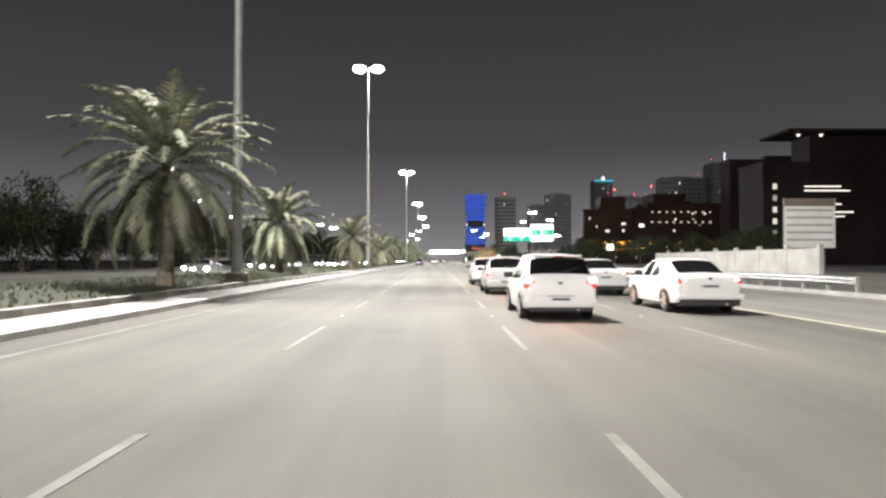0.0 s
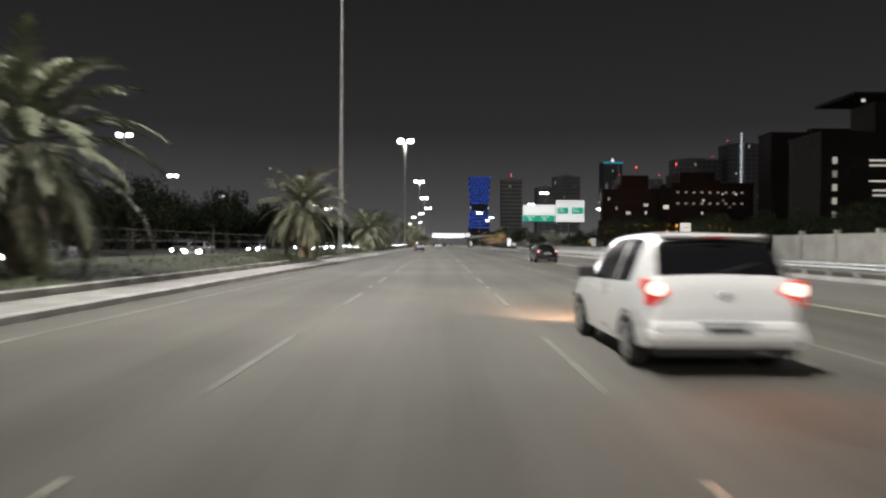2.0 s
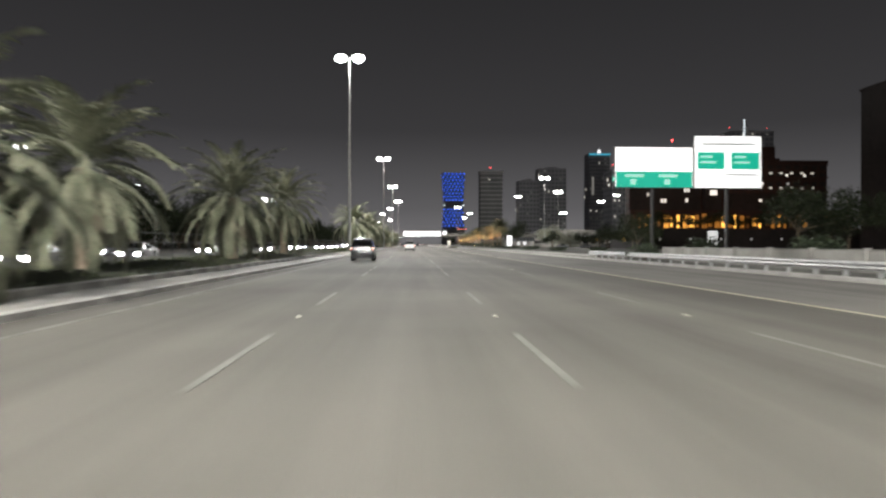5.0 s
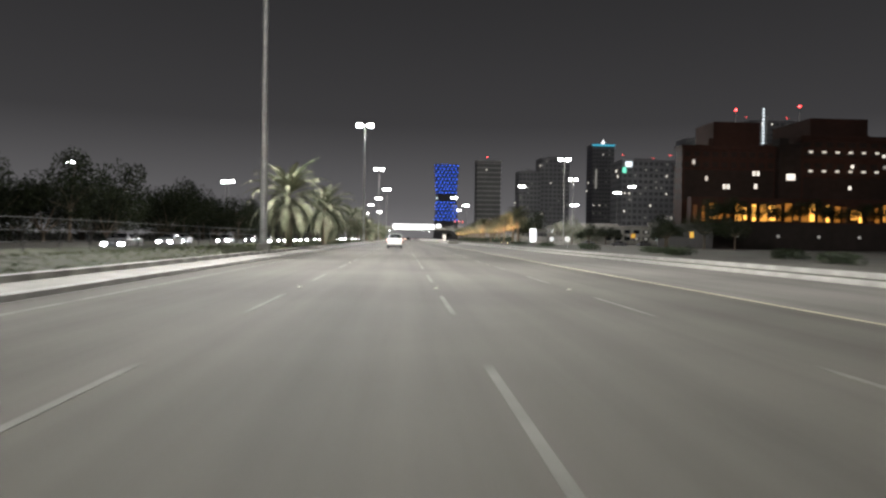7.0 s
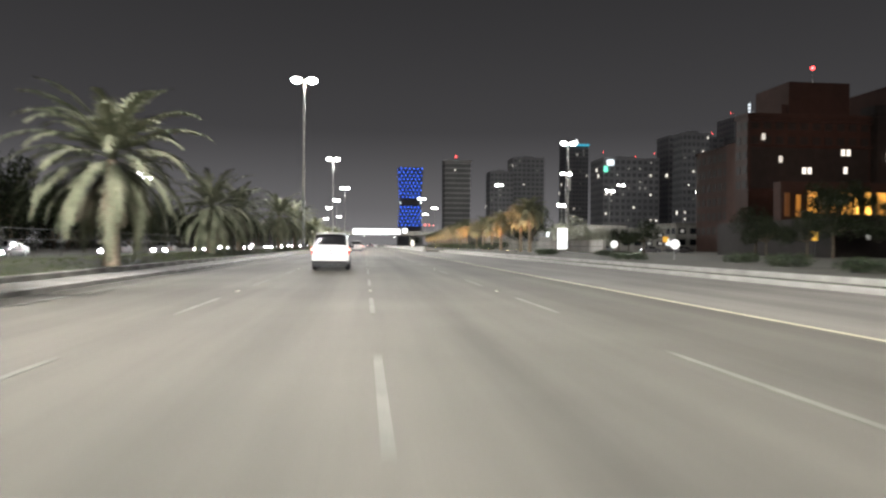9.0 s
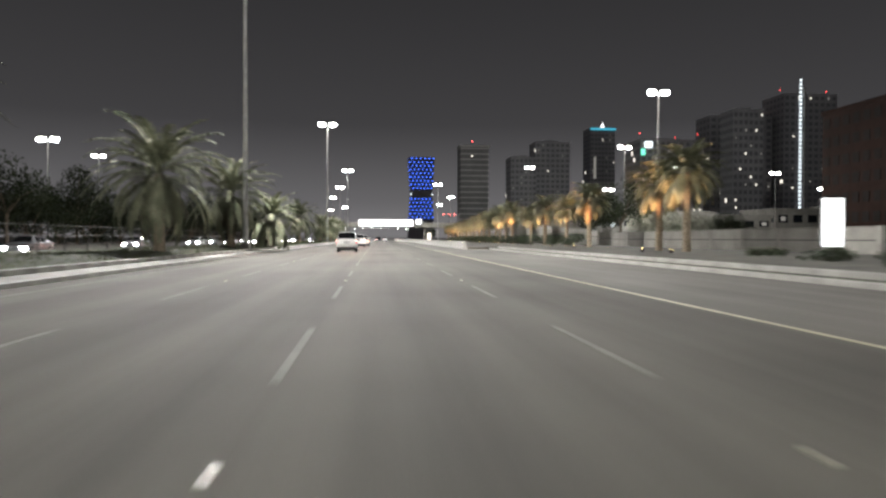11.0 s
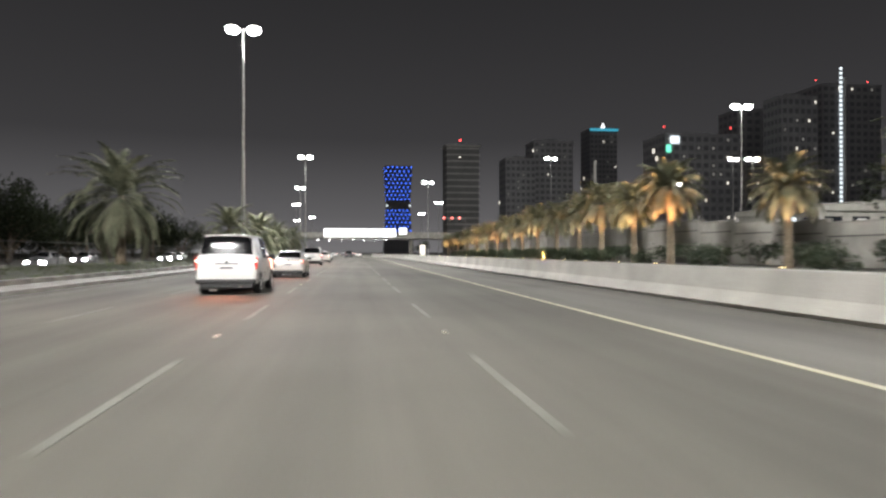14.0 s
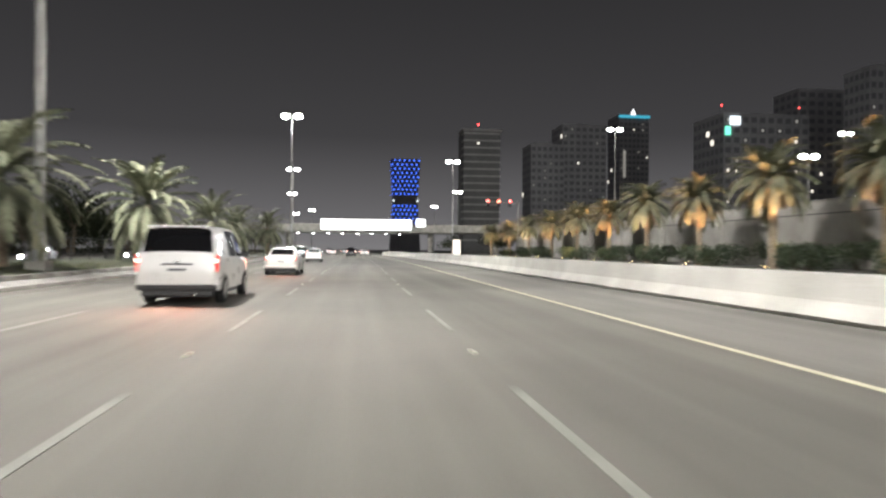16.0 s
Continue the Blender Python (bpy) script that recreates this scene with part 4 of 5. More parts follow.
RIGHT_PALMS = [(26.8, 345.2, 1.12), (27.8, 374.9, 1.0), (28.0, 386.0, 0.9), (28.4, 400.0, 1.0), (28.8, 412.0, 0.85), (28.3, 426.5, 1.05), (28.6, 434.5, 0.95), (29.0, 444.0, 1.05), (29.6, 453.0, 1.0),
               (29.6, 462.0, 0.95), (29.8, 472.0, 1.0), (30.2, 482.5, 0.9), (30.4, 493.0, 0.95), (30.6, 503.5, 0.85), (30.8, 515.0, 0.9), (31.0, 527.0, 0.85), (31.0, 540.0, 0.85), (30.8, 553.0, 0.8), (30.4, 568.0, 0.8)]
for k, (x, y, s) in enumerate(RIGHT_PALMS):
    p = copy_thing(rp, pose(x, y, 0.28, 0, 0, 61 * k % 360))
    p.scale = (s, s, s)
spot = thing("ground_spotlight", "small ground spotlight with a warm beam below a palm", "spotlight", "palm ground spots", at=(23.1, 345.5, 0.28))
part("housing", box(-0.12, 0.12, -0.10, 0.10, 0.0, 0.24, 0.03), TRIM, spot)
part("lens", box(-0.09, 0.09, -0.08, 0.08, 0.241, 0.25), glow("warm_spot_lens", (1.0, 0.6, 0.25), 20.0), spot)
for k, (x, y, s) in enumerate([(26.3, 349.7, 1.0)] + RIGHT_PALMS):
    if k:
        copy_thing(spot, pose(x - 3.2, y - 4.2, 0.28))
    flood("palm_spot", (x - 3.2, y - 4.2, 0.66), (x, y, 8.4 * s), PALM_POWER * (0.95, 0.65, 1.05, 0.8)[k % 4] * (1.5 if k in (6, 7) else 1.0), 58, ((1.0, 0.50, 0.24), (1.0, 0.62, 0.38), (1.0, 0.42, 0.17), (1.0, 0.55, 0.28))[k % 4], 0.1, 1.0)

sh = shrub(5, 1.3, 1.2, at=(26.6, 380.0, 0.28))
for k, (x, y, s) in enumerate(((27.5, 392, 0.9), (26.2, 405, 1.1), (26.8, 418, 1.2), (27.5, 430, 0.9), (27.0, 439, 1.2), (28.2, 449, 1.3), (27.6, 458, 1.3), (28.4, 467, 1.4), (28.0, 477, 1.3), (28.8, 488, 1.3),
                               (29.2, 499, 1.2), (29.5, 512, 1.3), (29.5, 525, 1.2), (29.8, 538, 1.2), (29.8, 552, 1.2), (16.0, 178, 1.0), (24.5, 170, 1.4), (30, 200, 1.5), (26, 150, 1.3))):
    q = copy_thing(sh, pose(x, y, 0.22, 0, 0, 40 * k))
    q.scale = (s, s, s)
tr = tree(8, 6.5, 3.2, at=(71.5, 424.0, -0.05))
for k, (x, y, s) in enumerate(((76, 428, 1.0), (18.2, 186, 0.62), 
                               (39, 122, 0.9), (48, 128, 1.0), (58, 140, 1.2), (70, 160, 1.4), (-48, 150, 1.5), (-52, 168, 1.7), (-47, 185, 1.6), (-50, 204, 1.8), (-54, 222, 1.7), (-49, 243, 1.8), (-52, 262, 1.7),
                               (-50, 286, 1.8), (-53, 310, 1.9), (-49, 336, 1.8), (-52, 362, 1.8), (-50, 392, 1.7), (-54, 425, 1.9), (-49, 458, 1.8), (-51, 492, 1.8), (-53, 530, 1.9), (-50, 570, 1.9), (-48, 120, 1.4), (-50, 95, 1.5),
                               
                               (34, 585, 0.9), (67.5, 330, -0.85), (69.5, 332, -0.7), (71.5, 330, -0.9), (74, 331.5, -0.8), (77.5, 332, -0.62), (80.5, 330, -0.75), (83.5, 332, -0.6), (86, 330, -0.66), (88.5, 331.5, -0.8), (91, 330, -0.9), (93.5, 331, -0.8), (96, 332, -0.66), (99, 331, -0.6), (102, 330, -0.75), (105, 332, -0.7), (108, 331, -0.8), (112, 330, -0.8), (47, 303, 0.8), (26, 596, 0.8), (60, 317, 1.25), (57, 330, 1.15), (62.5, 309, 1.0), (54.5, 323, 0.85), (40, 397, 1.6), (39.5, 411, 1.4), (36, 192, 1.1), (41, 195, 1.05), (47, 201, 1.15), (33.5, 168, 1.0), (36, 140, 0.9), (33, 118, 0.8), (60, 210, 1.25), (67, 206, 1.15), (75, 214, 1.3), (84, 222, 1.3), (-20, 620, 1.0), (-26, 640, 1.1), (42, 604, 1.1), (40, 330, 0.8))):
    terrace, s = s < 0, abs(s)
    q = copy_thing(tr, pose(x, y, 5.63 if terrace else 0.45 if -22 < x < 0 else 0.0, 0, 0, 70 * k))
    q.scale = (s, s, s * (1.0 if x > -40 else 1.15))

for k in range(14):
    y = 217.0 + 8.8 * k
    q = copy_thing(sh, pose(23.5 + 2.4 * math.sin(k * 2.1), y, 0.15, 0, 0, 77 * k))
    q.scale = (1.1, 1.1, 0.62 + 0.08 * math.sin(k * 1.3))
hedge = shrub(9, 1.7, 2.3, at=(32.6, 398.0, 0.25))
hedge["label"], hedge["group"] = "tall dark hedge shrub in front of the compound wall", "hedge shrubs"
for k in range(46):
    if k % 9 in (3, 7):
        continue
    y = 401.0 + 3.4 * k
    copy_thing(hedge, pose(32.4 + centre(y) + 0.5 * math.sin(k * 1.7), y, 0.22, 0, 0, 67 * k))
pale = None
for k, (x, y, s) in enumerate(((61.0, 431.0, 1.75), (69.5, 434.0, 1.3))):
    if pale is None:
        rng = random.Random(77)
        pale = thing("bush", "large pale rounded bush lit by the car park lamps", "bush", "pale bushes", at=(x, y, -0.06))
        pale.scale = (s, s, s)
        part("stem", tube([(0, 0, 0), (0.1, 0, 1.0), (0.3, 0.1, 2.4)], [0.16, 0.12, 0.05], 7), BARK, pale)
        part("foliage", leaf_cloud(rng, [((2.6 * math.cos(a * 1.9), 2.2 * math.sin(a * 1.9), 1.6 + 1.5 * (a % 3) / 2), 1.7) for a in range(9)] + [((0, 0, 3.9), 1.9)], 3800, 0.2), LAMPLIT_LEAF, pale)
    else:
        copy_thing(pale, pose(x, y, -0.06, 0, 0, 100)).scale = (s, s, s)

# dense dark belt of trees beyond the far carriageway
rng = random.Random(21)
low_tree = tree(18, 6.2, 3.9, at=(-57, 52, 0.0), label="dense low-branching dark tree in the far belt", count=3600, low=0.10)
for k in range(64):
    y = 60 + 9.0 * k + rng.uniform(-3, 3)
    s = rng.uniform(1.3, 1.9)
    q = copy_thing(low_tree, pose(-54 + rng.uniform(-4, 4) - (k % 3) * 3, y, 0.0, 0, 0, rng.uniform(0, 360)))
    q.scale = (s, s, s)

for k in range(34):
    s = rng.uniform(1.2, 1.7)
    q = copy_thing(low_tree, pose(-69 + rng.uniform(-4, 4), 20 + 17.0 * k + rng.uniform(-4, 4), -0.05, 0, 0, rng.uniform(0, 360)))
    q.scale = (s, s, s)

# mesh fence in the median
fence = thing("fence", "thin dark metal railing fence on the median", "fence")
fpost = mesh_of("fence_post", box(-0.03, 0.03, -0.03, 0.03, 0.5, 2.05, 0.008), FENCE)
for k in range(150):
    y = 60 + 3.2 * k
    shared("fence_post", fpost, fence, pose(-17 + centre(y), y, 0))
for z in (0.95, 1.45, 2.0):
    part("fence_rail", sweep([(-17.02, z), (-17.02, z + 0.045), (-16.98, z + 0.045), (-16.98, z)], 60, 537, 6), FENCE, fence)


# ---------------------------------------------------------------- signs and roadside things
def panel_sign(name, label, x0, x1, y, z0, z1, face, posts, marks=(), thick=0.18, ground=0.0, category="sign"):
    t = thing(name, label, category, at=((x0 + x1) / 2, y, 0))
    h = (x1 - x0) / 2
    part("backing", box(-h, h, 0, thick, z0, z1, 0.02), TRIM, t)
    part("face", box(-h + 0.05, h - 0.05, -0.02, -0.002, z0 + 0.05, z1 - 0.05), face, t)
    for px in posts:
        part("post", tube([(px - (x0 + x1) / 2, thick + 0.12, ground), (px - (x0 + x1) / 2, thick + 0.12, (z0 + z1) / 2 + 0.3)], [0.13 if z1 > 5 else 0.05] * 2, 10), FENCE, t)
    for mx0, mx1, mz0, mz1, m in marks:
        part("marking", box(mx0 - (x0 + x1) / 2, mx1 - (x0 + x1) / 2, -0.03, -0.021, mz0, mz1), m, t)
    return t


# direction signs have no lamp inside, their faces glow for reflected light
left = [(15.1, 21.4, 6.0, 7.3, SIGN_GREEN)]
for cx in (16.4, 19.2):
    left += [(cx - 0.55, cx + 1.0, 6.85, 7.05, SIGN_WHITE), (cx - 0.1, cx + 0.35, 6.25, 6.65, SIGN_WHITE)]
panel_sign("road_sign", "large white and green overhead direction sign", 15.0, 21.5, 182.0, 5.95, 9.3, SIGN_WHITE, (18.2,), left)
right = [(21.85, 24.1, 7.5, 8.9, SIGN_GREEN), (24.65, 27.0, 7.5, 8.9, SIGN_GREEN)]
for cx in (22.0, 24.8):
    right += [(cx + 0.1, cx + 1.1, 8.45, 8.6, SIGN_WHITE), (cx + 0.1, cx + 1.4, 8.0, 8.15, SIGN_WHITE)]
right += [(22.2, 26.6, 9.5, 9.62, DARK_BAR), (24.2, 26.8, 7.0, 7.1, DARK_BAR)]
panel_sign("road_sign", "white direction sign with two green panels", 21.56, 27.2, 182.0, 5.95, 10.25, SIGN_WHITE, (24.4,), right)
BILL = surface("billboard_vinyl", (0.60, 0.58, 0.54), (0.72, 0.70, 0.66), 0.6, 0.7)
panel_sign("billboard", "pale billboard with faded lines of writing", 40.8, 47.2, 97.0, 2.9, 9.0, BILL, (42.0, 46.0),
           [(41.2, 46.8, 2.9 + 0.9 * k, 3.15 + 0.9 * k, plain("faded_ink", (0.30, 0.29, 0.27), 0.7)) for k in range(1, 6)] + [(40.9, 47.1, 8.0, 8.95, plain("brown_vinyl", (0.16, 0.12, 0.09), 0.7))], category="billboard")
panel_sign("box_sign", "small white lit box sign on a post", 25.4, 26.6, 122.0, 2.95, 3.95, LIT_CREAM, (26.0,), [(25.6, 26.4, 3.35, 3.5, DARK_BAR)])
panel_sign("box_sign", "white lit upright sign board near the verge", 34.2, 35.5, 208.5, 1.25, 3.0, SIGN_WHITE, (34.5, 35.2), [(34.4, 35.3, 2.2, 2.35, DARK_BAR), (34.4, 35.3, 1.8, 1.9, DARK_BAR)])
panel_sign("box_sign", "bright white lit totem sign on the verge", 26.3, 27.7, 327.0, 0.9, 3.75, LIT_WHITE, (26.6, 27.4))
panel_sign("box_sign", "white lit kiosk board by the road", 21.4, 22.9, 560.0, 0.4, 3.4, LIT_CREAM, (21.6, 22.7))
panel_sign("box_sign", "orange lit kiosk panel beside the podium building", 57.0, 57.9, 317.0, 2.2, 3.5, LIT_ORANGE, (57.2, 57.7))
panel_sign("box_sign", "orange lit shop panel at the car park edge", 69.0, 70.4, 389.0, 2.3, 3.7, LIT_ORANGE, (69.3, 70.1))
disc = None
for x, y in ((25.0, 287.6), (26.3, 305.0)):
    if disc is None:
        disc = thing("round_sign", "small round white road sign on a short post", "road sign", "round signs", at=(x, y, 0.2))
        part("post", tube([(0, 0.06, 0), (0, 0.06, 1.7)], [0.04, 0.04], 8), STEEL, disc)
        # the disc's face glows in place of light it throws back
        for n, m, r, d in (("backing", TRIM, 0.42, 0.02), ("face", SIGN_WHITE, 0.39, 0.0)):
            bm = bmesh.new()
            bmesh.ops.create_cone(bm, cap_ends=True, segments=28, radius1=r, radius2=r, depth=0.018, matrix=Matrix.Translation((0, d - 0.01, 1.35)) @ Matrix.Rotation(math.pi / 2, 4, "X"))
            part(n, bm, m, disc)
        part("marking", box(-0.2, 0.2, -0.026, -0.0195, 1.31, 1.39), DARK_BAR, disc)
    else:
        copy_thing(disc, pose(x, y, 0.2))

signal = thing("traffic_signal", "traffic signal mast arm with three red lamps lit", "traffic light", at=(33.5, 558, 0))
part("pole", tube([(0, 0, 0), (0, 0, 10.6)], [0.14, 0.10], 10), STEEL, signal)
part("arm", tube([(0, 0, 10.2), (-6.2, 0, 10.5)], [0.09, 0.06], 8), STEEL, signal)
for x in (-1.6, -3.7, -5.8):
    head = part("signal_head", box(x - 0.25, x + 0.25, -0.2, 0.1, 9.6, 11.0, 0.04), TRIM, signal)
    bm = bmesh.new()
    bmesh.ops.create_uvsphere(bm, u_segments=12, v_segments=8, radius=0.24, matrix=Matrix.Translation((x, -0.16, 10.65)))
    part("red_lens", bm, SIGNAL_RED, head, "red lens lit")

# walls on the right
wall_a = tagged(new("garden_wall"), "long grey rendered garden wall behind the verge", "wall", kind="structure")
for k in range(8):
    y = 66 + 5.0 * k
    x = 28.0
    part("wall_panel", box(x, x + 0.2, y + 0.18, y + 4.82, 0.0, 2.35), PLASTER, wall_a)
    part("wall_pier", box(x - 0.08, x + 0.28, y - 0.18, y + 0.18, 0.0, 2.65, 0.02), PLASTER, wall_a)
wall_b = tagged(new("compound_wall"), "tall pale compound wall in panels behind the palms", "wall", kind="structure")
for k in range(39):
    y = 334 + 6.0 * k
    h = 2.2 + min(2.9, max(0.0, (y - 385) * 0.042))
    x = 35.2 + centre(y)
    part("wall_panel", box(x, x + 0.25, y + 0.22, y + 5.78, 0.2, h), PLASTER, wall_b)
    part("wall_pier", box(x - 0.10, x + 0.35, y - 0.22, y + 0.22, 0.2, h + 0.12, 0.02), PLASTER, wall_b)
    part("coping", box(x - 0.06, x + 0.31, y + 0.22, y + 5.78, h + 0.002, h + 0.10, 0.02), CONCRETE, wall_b)
    # thin black strip laid on the panel as a drawn shadow line
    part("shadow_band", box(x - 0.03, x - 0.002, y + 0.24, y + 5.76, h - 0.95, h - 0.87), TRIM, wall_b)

# bridge with its bright panel
bridge = thing("road_bridge", "grey concrete road bridge crossing over the highway", "bridge", at=(0, 642, 0))
part("deck", box(-140, 160, 0.6, 15, 6.6, 8.2, 0.05), CONCRETE, bridge)
part("parapet", box(-140, 160, 0.3, 0.6, 6.9, 9.2, 0.04), CONCRETE, bridge)
for x in (-34, -17, 27, 48):
    part("pier", tube([(x, 7, 0), (x, 7, 6.7)], [0.9, 0.9], 14), CONCRETE, bridge)
ban = thing("lit_banner", "long bright white lit panel on the bridge parapet", "light panel", at=(6.7, 641.8, 0))
part("frame", box(-13.75, 13.75, 0.05, 0.45, 7.3, 10.6), TRIM, ban)
part("panel", box(-13.65, 13.65, 0.0, 0.048, 7.4, 10.5), LIT_WHITE, ban)
ban2 = thing("lit_banner", "small white lit panel on the bridge parapet", "light panel", at=(23.2, 641.8, 0))
part("frame", box(-1.5, 1.5, 0.05, 0.45, 8.3, 10.9), TRIM, ban2)
part("panel", box(-1.4, 1.4, 0.0, 0.048, 8.45, 10.8), LIT_WHITE, ban2)
# lamps added under the deck in place of far road lights beyond it
lampu = None
for k in range(8):
    at = (-14 + 4.5 * k, 646 + k, 6.4)
    if lampu is None:
        lampu = thing("underpass_lamp", "small white lamp under the bridge deck", "lamp", "underpass lamps", at=at)
        part("housing", box(-0.35, 0.35, -0.2, 0.2, 0.02, 0.2, 0.03), TRIM, lampu)
        part("lens", box(-0.3, 0.3, -0.21, 0.15, -0.08, 0.018), FLOOD_LENS, lampu)
    else:
        copy_thing(lampu, pose(*at))


# ---------------------------------------------------------------- buildings
def building(label, x0, x1, y, depth, z1, facade, floors, cols, lit, seed, lit_mat=WINDOW_LIT, band=None, glass=FACADE_GLASS, dim=0.2, z0=4.0, roof=2.0, category="building", fill=0.62, side=0.7, small=0.38):
    """A block with a window grid on the faces towards the road: glass set in, lit panes as pieces of their own."""
    rng = random.Random(seed)
    t = thing("office_building", label, category, at=(x0, y, -0.06))
    w = x1 - x0
    part("wall", box(0, w, 0, depth, 0, z1), facade, t)
    part("roof_parapet", box(-0.3, w + 0.3, -0.3, depth + 0.3, z1 + 0.002, z1 + 0.9, 0.05), facade, t)
    part("roof_plant", box(w * 0.3, w * 0.7, depth * 0.3, depth * 0.7, z1 + 0.9, z1 + 0.9 + roof), facade, t)
    fh, cw = (z1 - z0) / floors, w / cols
    dark = bmesh.new()
    hw, hh = cw * fill / 2 * small, fh * 0.26 * min(1.0, small + 0.2)
    pane_f = mesh_of("window", box(-hw, hw, -0.22, -0.12, -hh, hh), lit_mat)
    pane_d = mesh_of("window", box(-hw * 1.3, hw * 1.3, -0.22, -0.12, -hh, hh), WINDOW_DIM)
    scols = max(2, round(depth / max(cw, 3.0)))
    sw = depth / scols
    pane_s = mesh_of("window", box(-0.22, -0.12, -sw * fill / 2, sw * fill / 2, -fh * 0.26, fh * 0.26), lit_mat)
    for f in range(floors):
        z = z0 + fh * (f + 0.5)
        for c in range(cols):
            x, u = cw * (c + 0.5), rng.random()
            if u < lit:
                shared("window", pane_f, t, pose(x + rng.uniform(-0.4, 0.4), 0, z))
            elif u < lit + dim:
                shared("window", pane_d, t, pose(x, 0, z))
            if u > lit * 0.5:
                add_box(dark, x - cw * fill / 2, x + cw * fill / 2, -0.10, -0.004, z - fh * 0.26, z + fh * 0.26)
        for c in range(scols):
            yy, u = sw * (c + 0.5), rng.random()
            if u < lit * side:
                shared("window", pane_s, t, pose(0, yy, z))
            else:
                add_box(dark, -0.10, -0.004, yy - sw * fill / 2, yy + sw * fill / 2, z - fh * 0.26, z + fh * 0.26)
        if band:
            part("floor_band", box(-0.35, w + 0.35, -0.35, depth * 0.4, z + fh * 0.28, z + fh * 0.52), band, t)
    tagged(part("glazing", dark, glass, t, "dark window glass"), kind="stuff")
    return t


def beacon(x, y, z, r=0.6, m=RED_LAMP, label="red aircraft warning lamp on a roof"):
    t = thing("beacon", label, "lamp", "roof beacons", at=(x, y, z))
    part("mast", tube([(0, 0, -4.0), (0, 0, 0)], [0.12, 0.08], 6), STEEL, t)
    bm = bmesh.new()
    bmesh.ops.create_uvsphere(bm, u_segments=10, v_segments=6, radius=r, matrix=Matrix.Translation((0, 0, r * 0.8)))
    part("lens", bm, m, t)


# blue tower, pinched at two fifths of its height
tower = thing("led_tower", "tall dark tower covered in a lattice of blue lights", "tower", at=(84, 1525, -0.06))


def tower_half(z):
    return 19.0 + 4.0 * abs(z - 80) / 64


bm, last = bmesh.new(), None
for i in range(17):
    z = 145 * i / 16
    h = tower_half(z)
    ring = [bm.verts.new(c) for c in ((-h, 0, z), (h, 0, z), (h, 34, z), (-h, 34, z))]
    if last:
        for k in range(4):
            bm.faces.new((last[k], last[(k + 1) % 4], ring[(k + 1) % 4], ring[k]))
    last = ring
bm.faces.new(last)
part("shaft", bm, FACADE_HAZY, tower)
rows = [38 + 6.6 * r for r in range(6)] + [90 + 6.6 * r for r in range(9)]
for name, m, parity in (("light_dots", BLUE_DOT, 0), ("pale_light_dots", PALE_BLUE_DOT, 1)):
    dots, dw = bmesh.new(), (2.0, 1.45)[parity]
    for r, z in enumerate(rows):
        h = tower_half(z)
        for c in range(6):
            x = -h + 1.8 + (2 * h - 3.6) * (c + 0.5 * ((r + parity) % 2)) / 5.5
            dots.faces.new([dots.verts.new((x + a, -0.4, z + e)) for a, e in ((-dw, 0), (0, -dw), (dw, 0), (0, dw))])
        for c in range(6):
            yy = 2 + 5.3 * c + 2.6 * ((r + parity) % 2)
            dots.faces.new([dots.verts.new((-h - 0.4, yy + a, z + e)) for a, e in ((-dw, 0), (0, -dw), (dw, 0), (0, dw))])
    tagged(part(name, dots, m, tower, "blue light dots"), kind="stuff")
for x in (-19, 19):
    part("ledge_lamp", box(x - 1.2, x + 1.2, -1.2, -0.4, 78, 80.4), WINDOW_COOL, tower, "white ledge lamp")

b = building("pale banded high-rise office tower", 73.5, 97.0, 875, 24, 78, FACADE_GREY, 16, 6, 0.012, 2, glass=FACADE_GREY, band=FACADE_BAND, dim=0.0, fill=0.995, small=0.35)
part("roof_slab", box(-1.6, 25.1, -1.6, 16, 79.0, 80.2, 0.1), FACADE_BAND, b, "wide pale roof slab")
beacon(85, 887, 84.8)
teal = building("dark high-rise tower with a teal light band", 218.5, 244, 977, 26, 113, FACADE_HAZY, 24, 7, 0.03, 3, dim=0.05, glass=GLASS_HAZY)
part("light_band", box(-0.6, 26.1, -0.9, -0.35, 111.3, 113.3), TEAL_BAND, teal, "teal light band")
bm = bmesh.new()
bmesh.ops.create_cone(bm, cap_ends=True, segments=4, radius1=2.3, radius2=0.2, depth=5.0, matrix=Matrix.Translation((12.5, 1.5, 116.4)))
part("crown_mark", bm, LIT_WHITE, teal, "white lit roof peak")
part("stair_light", box(3.2, 5.4, -0.6, -0.3, 62, 84), WINDOW_DIM, teal)
building("dark high-rise block beside the tower", 111.5, 133, 850, 22, 67, FACADE_HAZY, 14, 6, 0.02, 4, dim=0.04, glass=GLASS_HAZY)
building("tall dark plain high-rise block", 134, 163, 858, 24, 81, FACADE_HAZY, 18, 7, 0.015, 5, dim=0.04, glass=GLASS_HAZY)
gb = building("glass office building with a cool lit roof sign", 179.5, 224, 745, 30, 68, FACADE_HAZY, 13, 10, 0.07, 6, WINDOW_LIT, dim=0.10, glass=GLASS_HAZY)
part("roof_sign", box(3.0, 8.0, -0.9, -0.3, 63.0, 67.0), WINDOW_COOL, gb, "white lit roof sign")
part("roof_sign", box(0.5, 3.0, -0.9, -0.3, 58.0, 62.0), GREEN_LAMP, gb, "green lit sign")
st = building("dark tower with a vertical strip of white lights", 309.5, 352, 790, 30, 111, FACADE_HAZY, 22, 9, 0.02, 7, dim=0.05, glass=GLASS_HAZY)
for k in range(34):
    part("strip_lamp", box(12.0, 13.5, -0.9, -0.3, 22 + 3.0 * k, 23.5 + 3.0 * k), WINDOW_COOL, st)
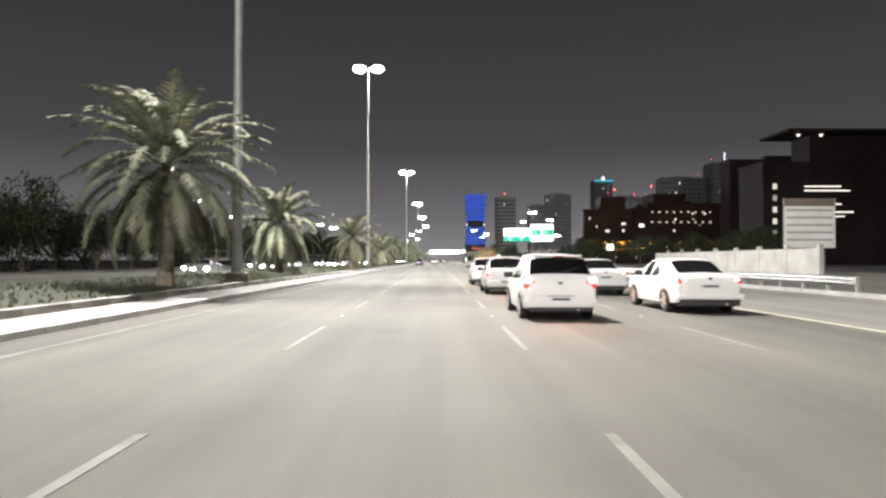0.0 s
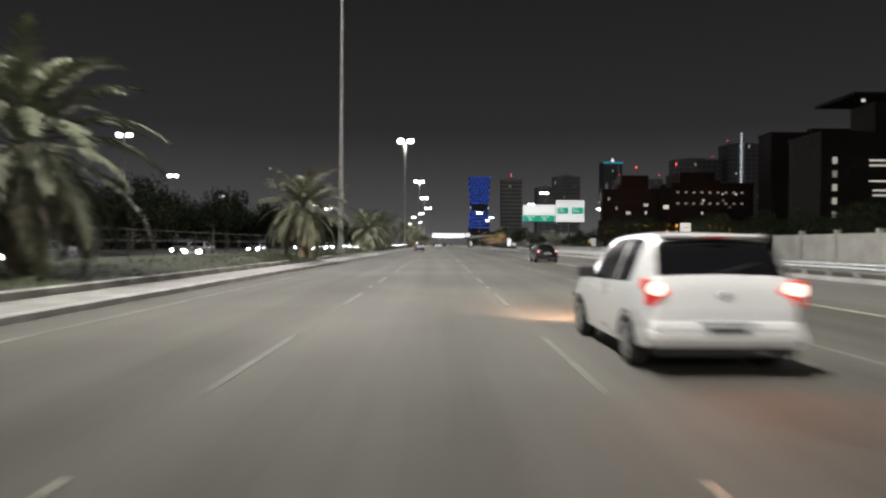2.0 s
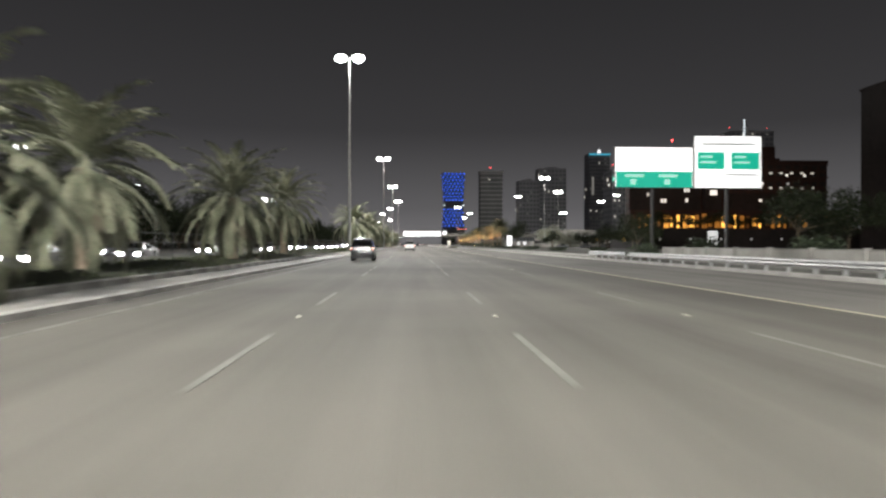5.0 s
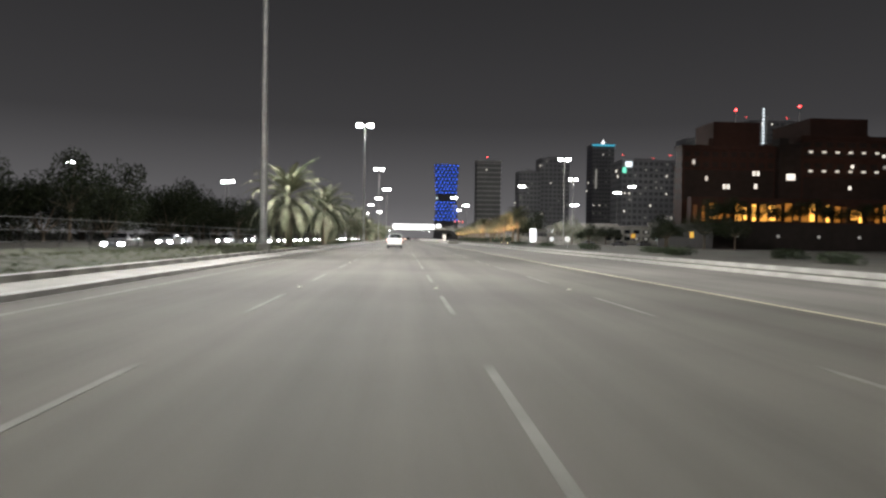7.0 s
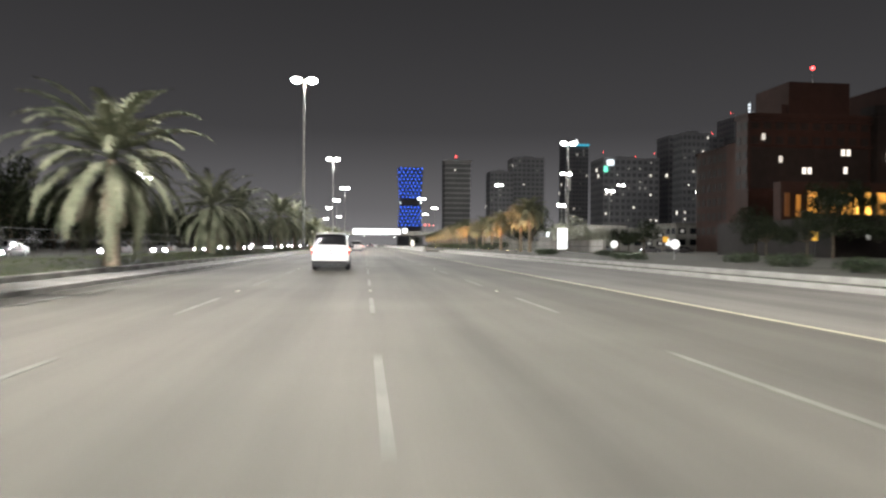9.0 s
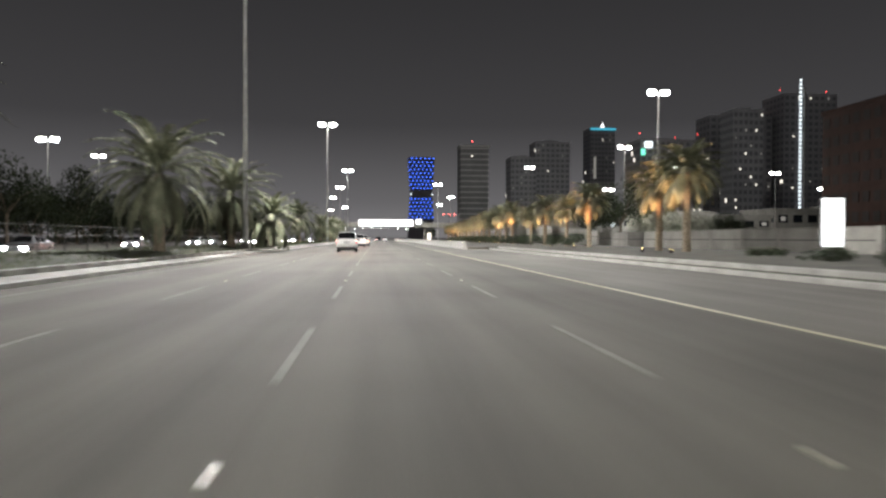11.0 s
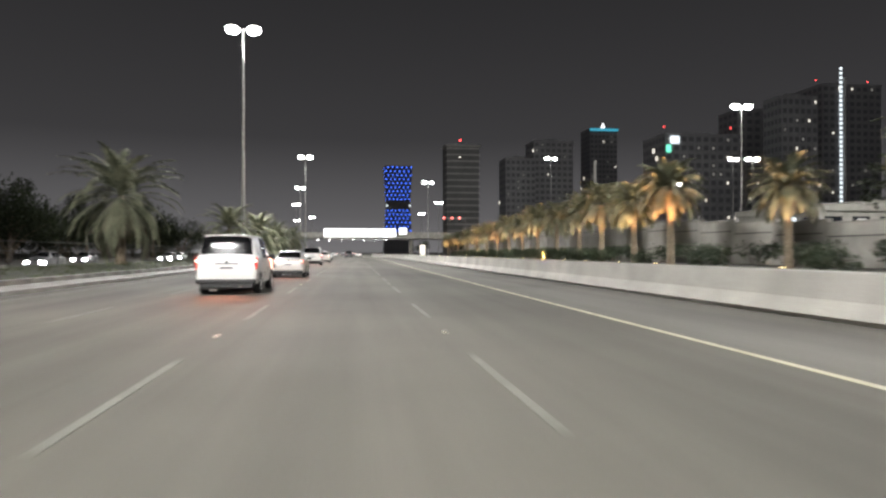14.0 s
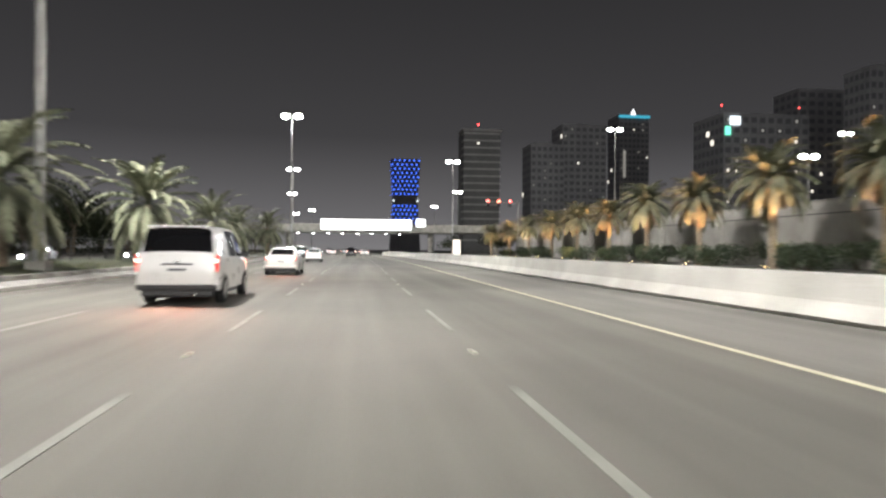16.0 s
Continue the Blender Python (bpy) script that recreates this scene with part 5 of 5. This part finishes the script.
part("light_fin", box(15.4, 16.6, -0.8, -0.2, 20, 116), FACADE_BAND, st, "pale vertical fin")
building("dark plain office slab building", 256, 306, 800, 24, 95, FACADE_HAZY, 18, 9, 0.015, 8, dim=0.04, glass=GLASS_HAZY)
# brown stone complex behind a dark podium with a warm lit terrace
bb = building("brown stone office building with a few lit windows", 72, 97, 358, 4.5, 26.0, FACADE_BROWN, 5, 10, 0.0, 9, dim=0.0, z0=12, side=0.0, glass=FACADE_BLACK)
for x, z in ((10.9, 16.1), (12.0, 16.1), (18.9, 19.7), (20.0, 19.7), (19.4, 16.3), (2.6, 22.4), (6.1, 18.2)):
    part("window", box(x, x + 0.65, -0.26, -0.13, z - 0.6, z + 0.6), WINDOW_LIT if x > 8 else WINDOW_SOFT, bb, "lit window")
part("rear_wing", box(12, 25, 4.51, 30, 0, 25.4), FACADE_BROWN, bb)
part("upper_block", box(8.5, 21, 0.6, 12, 26.9, 33.2), FACADE_BROWN, bb)
# flat black sheet over the glazing, a recess's shade put into colour
part("shade_sheet", box(0.4, 24.6, -0.116, -0.104, 12.6, 20.4), FACADE_BLACK, bb, "dark recessed loggia")
for z in (12.2, 20.6, 25.2):
    part("stone_ledge", box(-0.2, 25.2, -0.5, -0.002, z, z + 0.35, 0.03), FACADE_BROWN, bb)
link = building("black stair tower between the brown buildings", 97.3, 103.2, 356.5, 10, 26.5, FACADE_BLACK, 5, 2, 0.0, 20, dim=0.0, z0=8, glass=FACADE_BLACK)
part("stair_window", box(1.9, 4.1, -0.4, -0.13, 18.0, 19.6), WINDOW_LIT, link)
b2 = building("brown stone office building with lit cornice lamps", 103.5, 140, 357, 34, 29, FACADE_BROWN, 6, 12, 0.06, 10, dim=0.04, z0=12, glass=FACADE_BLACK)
part("upper_block", box(4, 20, 3, 22, 29.9, 35), FACADE_BROWN, b2)
# same flat sheet: shade of a recess painted on the front
part("shade_sheet", box(0.4, 36.1, -0.116, -0.104, 12.6, 18.6), FACADE_BLACK, b2, "dark recessed loggia")
for z in (12.2, 19.0, 24.0, 28.2):
    part("stone_ledge", box(-0.2, 36.7, -0.7, -0.002, z, z + 0.4, 0.03), FACADE_BROWN, b2)
for k in range(9):
    for z in (25.2, 20.2):
        part("cornice_lamp", box(1.6 + 3.6 * k, 2.6 + 3.6 * k, -0.9, -0.72, z, z + 0.55), WINDOW_SOFT, b2)
podium = thing("podium_building", "dark podium building with a warm lit glazed terrace", "building", at=(65, 324, -0.06))
part("wall", box(0, 70, 0, 32, 0, 5.7), FACADE_BLACK, podium)
part("parapet", box(-0.2, 70.2, -0.2, 0.3, 5.702, 6.1, 0.03), FACADE_BROWN, podium)
part("terrace_wall", box(1, 70, 14, 16, 5.71, 12.0), FACADE_BROWN, podium)
rng = random.Random(4)
WARM = [glow("terrace_glow_%s" % w, (1.0, 0.33 + 0.05 * k, 0.04 + 0.015 * k), e, (0.05, 0.03, 0.02)) for k, (w, e) in enumerate((("low", 0.09), ("mid", 0.5), ("high", 1.5), ("full", 3.4)))]
for k in range(33):
    x = 1.6 + 2.0 * k
    bright = 11 < x < 21 or 24 < x < 30 or 32 < x < 46
    part("terrace_window", box(x, x + rng.uniform(0.5, 1.7), 13.7, 13.95, 6.3 + rng.uniform(0, 0.9), 10.9 - rng.uniform(0, 1.9)), WARM[rng.choice((0, 1, 2, 3, 3)) if bright else rng.choice((0, 0, 1, 1, 2))], podium, "warm lit terrace glazing")
for x in (76.0, 88.0, 104.0, 118.0):
    flood("terrace_light", (x, 341.5, 12.6), (x + 2.0, 357.5, 20.0), 1000.0, 110, (1.0, 0.40, 0.16), 1.2, 1.0)
for k in range(6):
    part("wall_lamp", box(5 + 9 * k, 5.5 + 9 * k, -0.25, -0.01, 2.6, 3.2), WINDOW_DIM, podium)
building("dark high-rise tower with scattered lit windows", 222, 242, 702, 16, 81, FACADE_HAZY, 16, 6, 0.05, 16, dim=0.05, glass=GLASS_HAZY)
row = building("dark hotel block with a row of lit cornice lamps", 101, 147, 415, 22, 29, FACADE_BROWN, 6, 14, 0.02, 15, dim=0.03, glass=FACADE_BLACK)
for k in range(10):
    part("cornice_lamp", box(2 + 4.4 * k, 3.0 + 4.4 * k, -0.9, -0.3, 25.4, 26.0), WINDOW_SOFT, row)
# black blocks beside the garden wall, the nearer one under a projecting roof
building("plain black office block with flat roof", 120, 175, 299, 10, 42.5, FACADE_BLACK, 9, 12, 0.0, 13, dim=0.0, glass=FACADE_BLACK)
blk = building("dark modern office block with a wide flat canopy roof", 105.5, 170, 239, 18, 33, FACADE_BLACK, 8, 14, 0.0, 14, dim=0.0, glass=FACADE_BLACK)
part("canopy", box(6, 64, -5, 15, 43.0, 43.9, 0.1), FACADE_BLACK, blk)
part("upper_storey", box(17, 64, 3, 15, 34.0, 43.0), FACADE_BLACK, blk)
for k in range(5):
    part("stair_window", box(3.1, 4.3, -0.4, -0.13, 9.6 + 3.8 * k, 11.4 + 3.8 * k), WINDOW_DIM if k in (0, 3) else WINDOW_SOFT, blk)
for k, (a, z) in enumerate(((13.5, 25.6), (13.5, 24.2), (13.5, 19.8), (14.5, 17.2), (14.5, 15.8))):
    part("light_slot", box(a, a + 12 + 3 * (k % 2), -0.4, -0.13, z, z + 0.32), WINDOW_LIT, blk)
for x in (11.5, 19):
    part("canopy_lamp", box(x, x + 0.7, 0, 0.7, 42.3, 42.95), WINDOW_LIT, blk)
building("low pale building behind the car park", 60, 98, 452, 18, 6.5, PLASTER, 2, 10, 0.15, 18, WINDOW_COOL, dim=0.2, z0=1.0, roof=1.0)
building("low pale building across the far side road", 110, 170, 470, 18, 9, PLASTER, 2, 14, 0.2, 19, WINDOW_COOL, dim=0.2, z0=1.0, roof=1.0)
for x, y, z in ((181, 750, 73), (222, 750, 73), (215, 770, 73), (312, 800, 116), (350, 800, 116), (300, 810, 100), (89, 364, 37.1), (108, 366, 38.9)):
    beacon(x, y, z, 0.36)
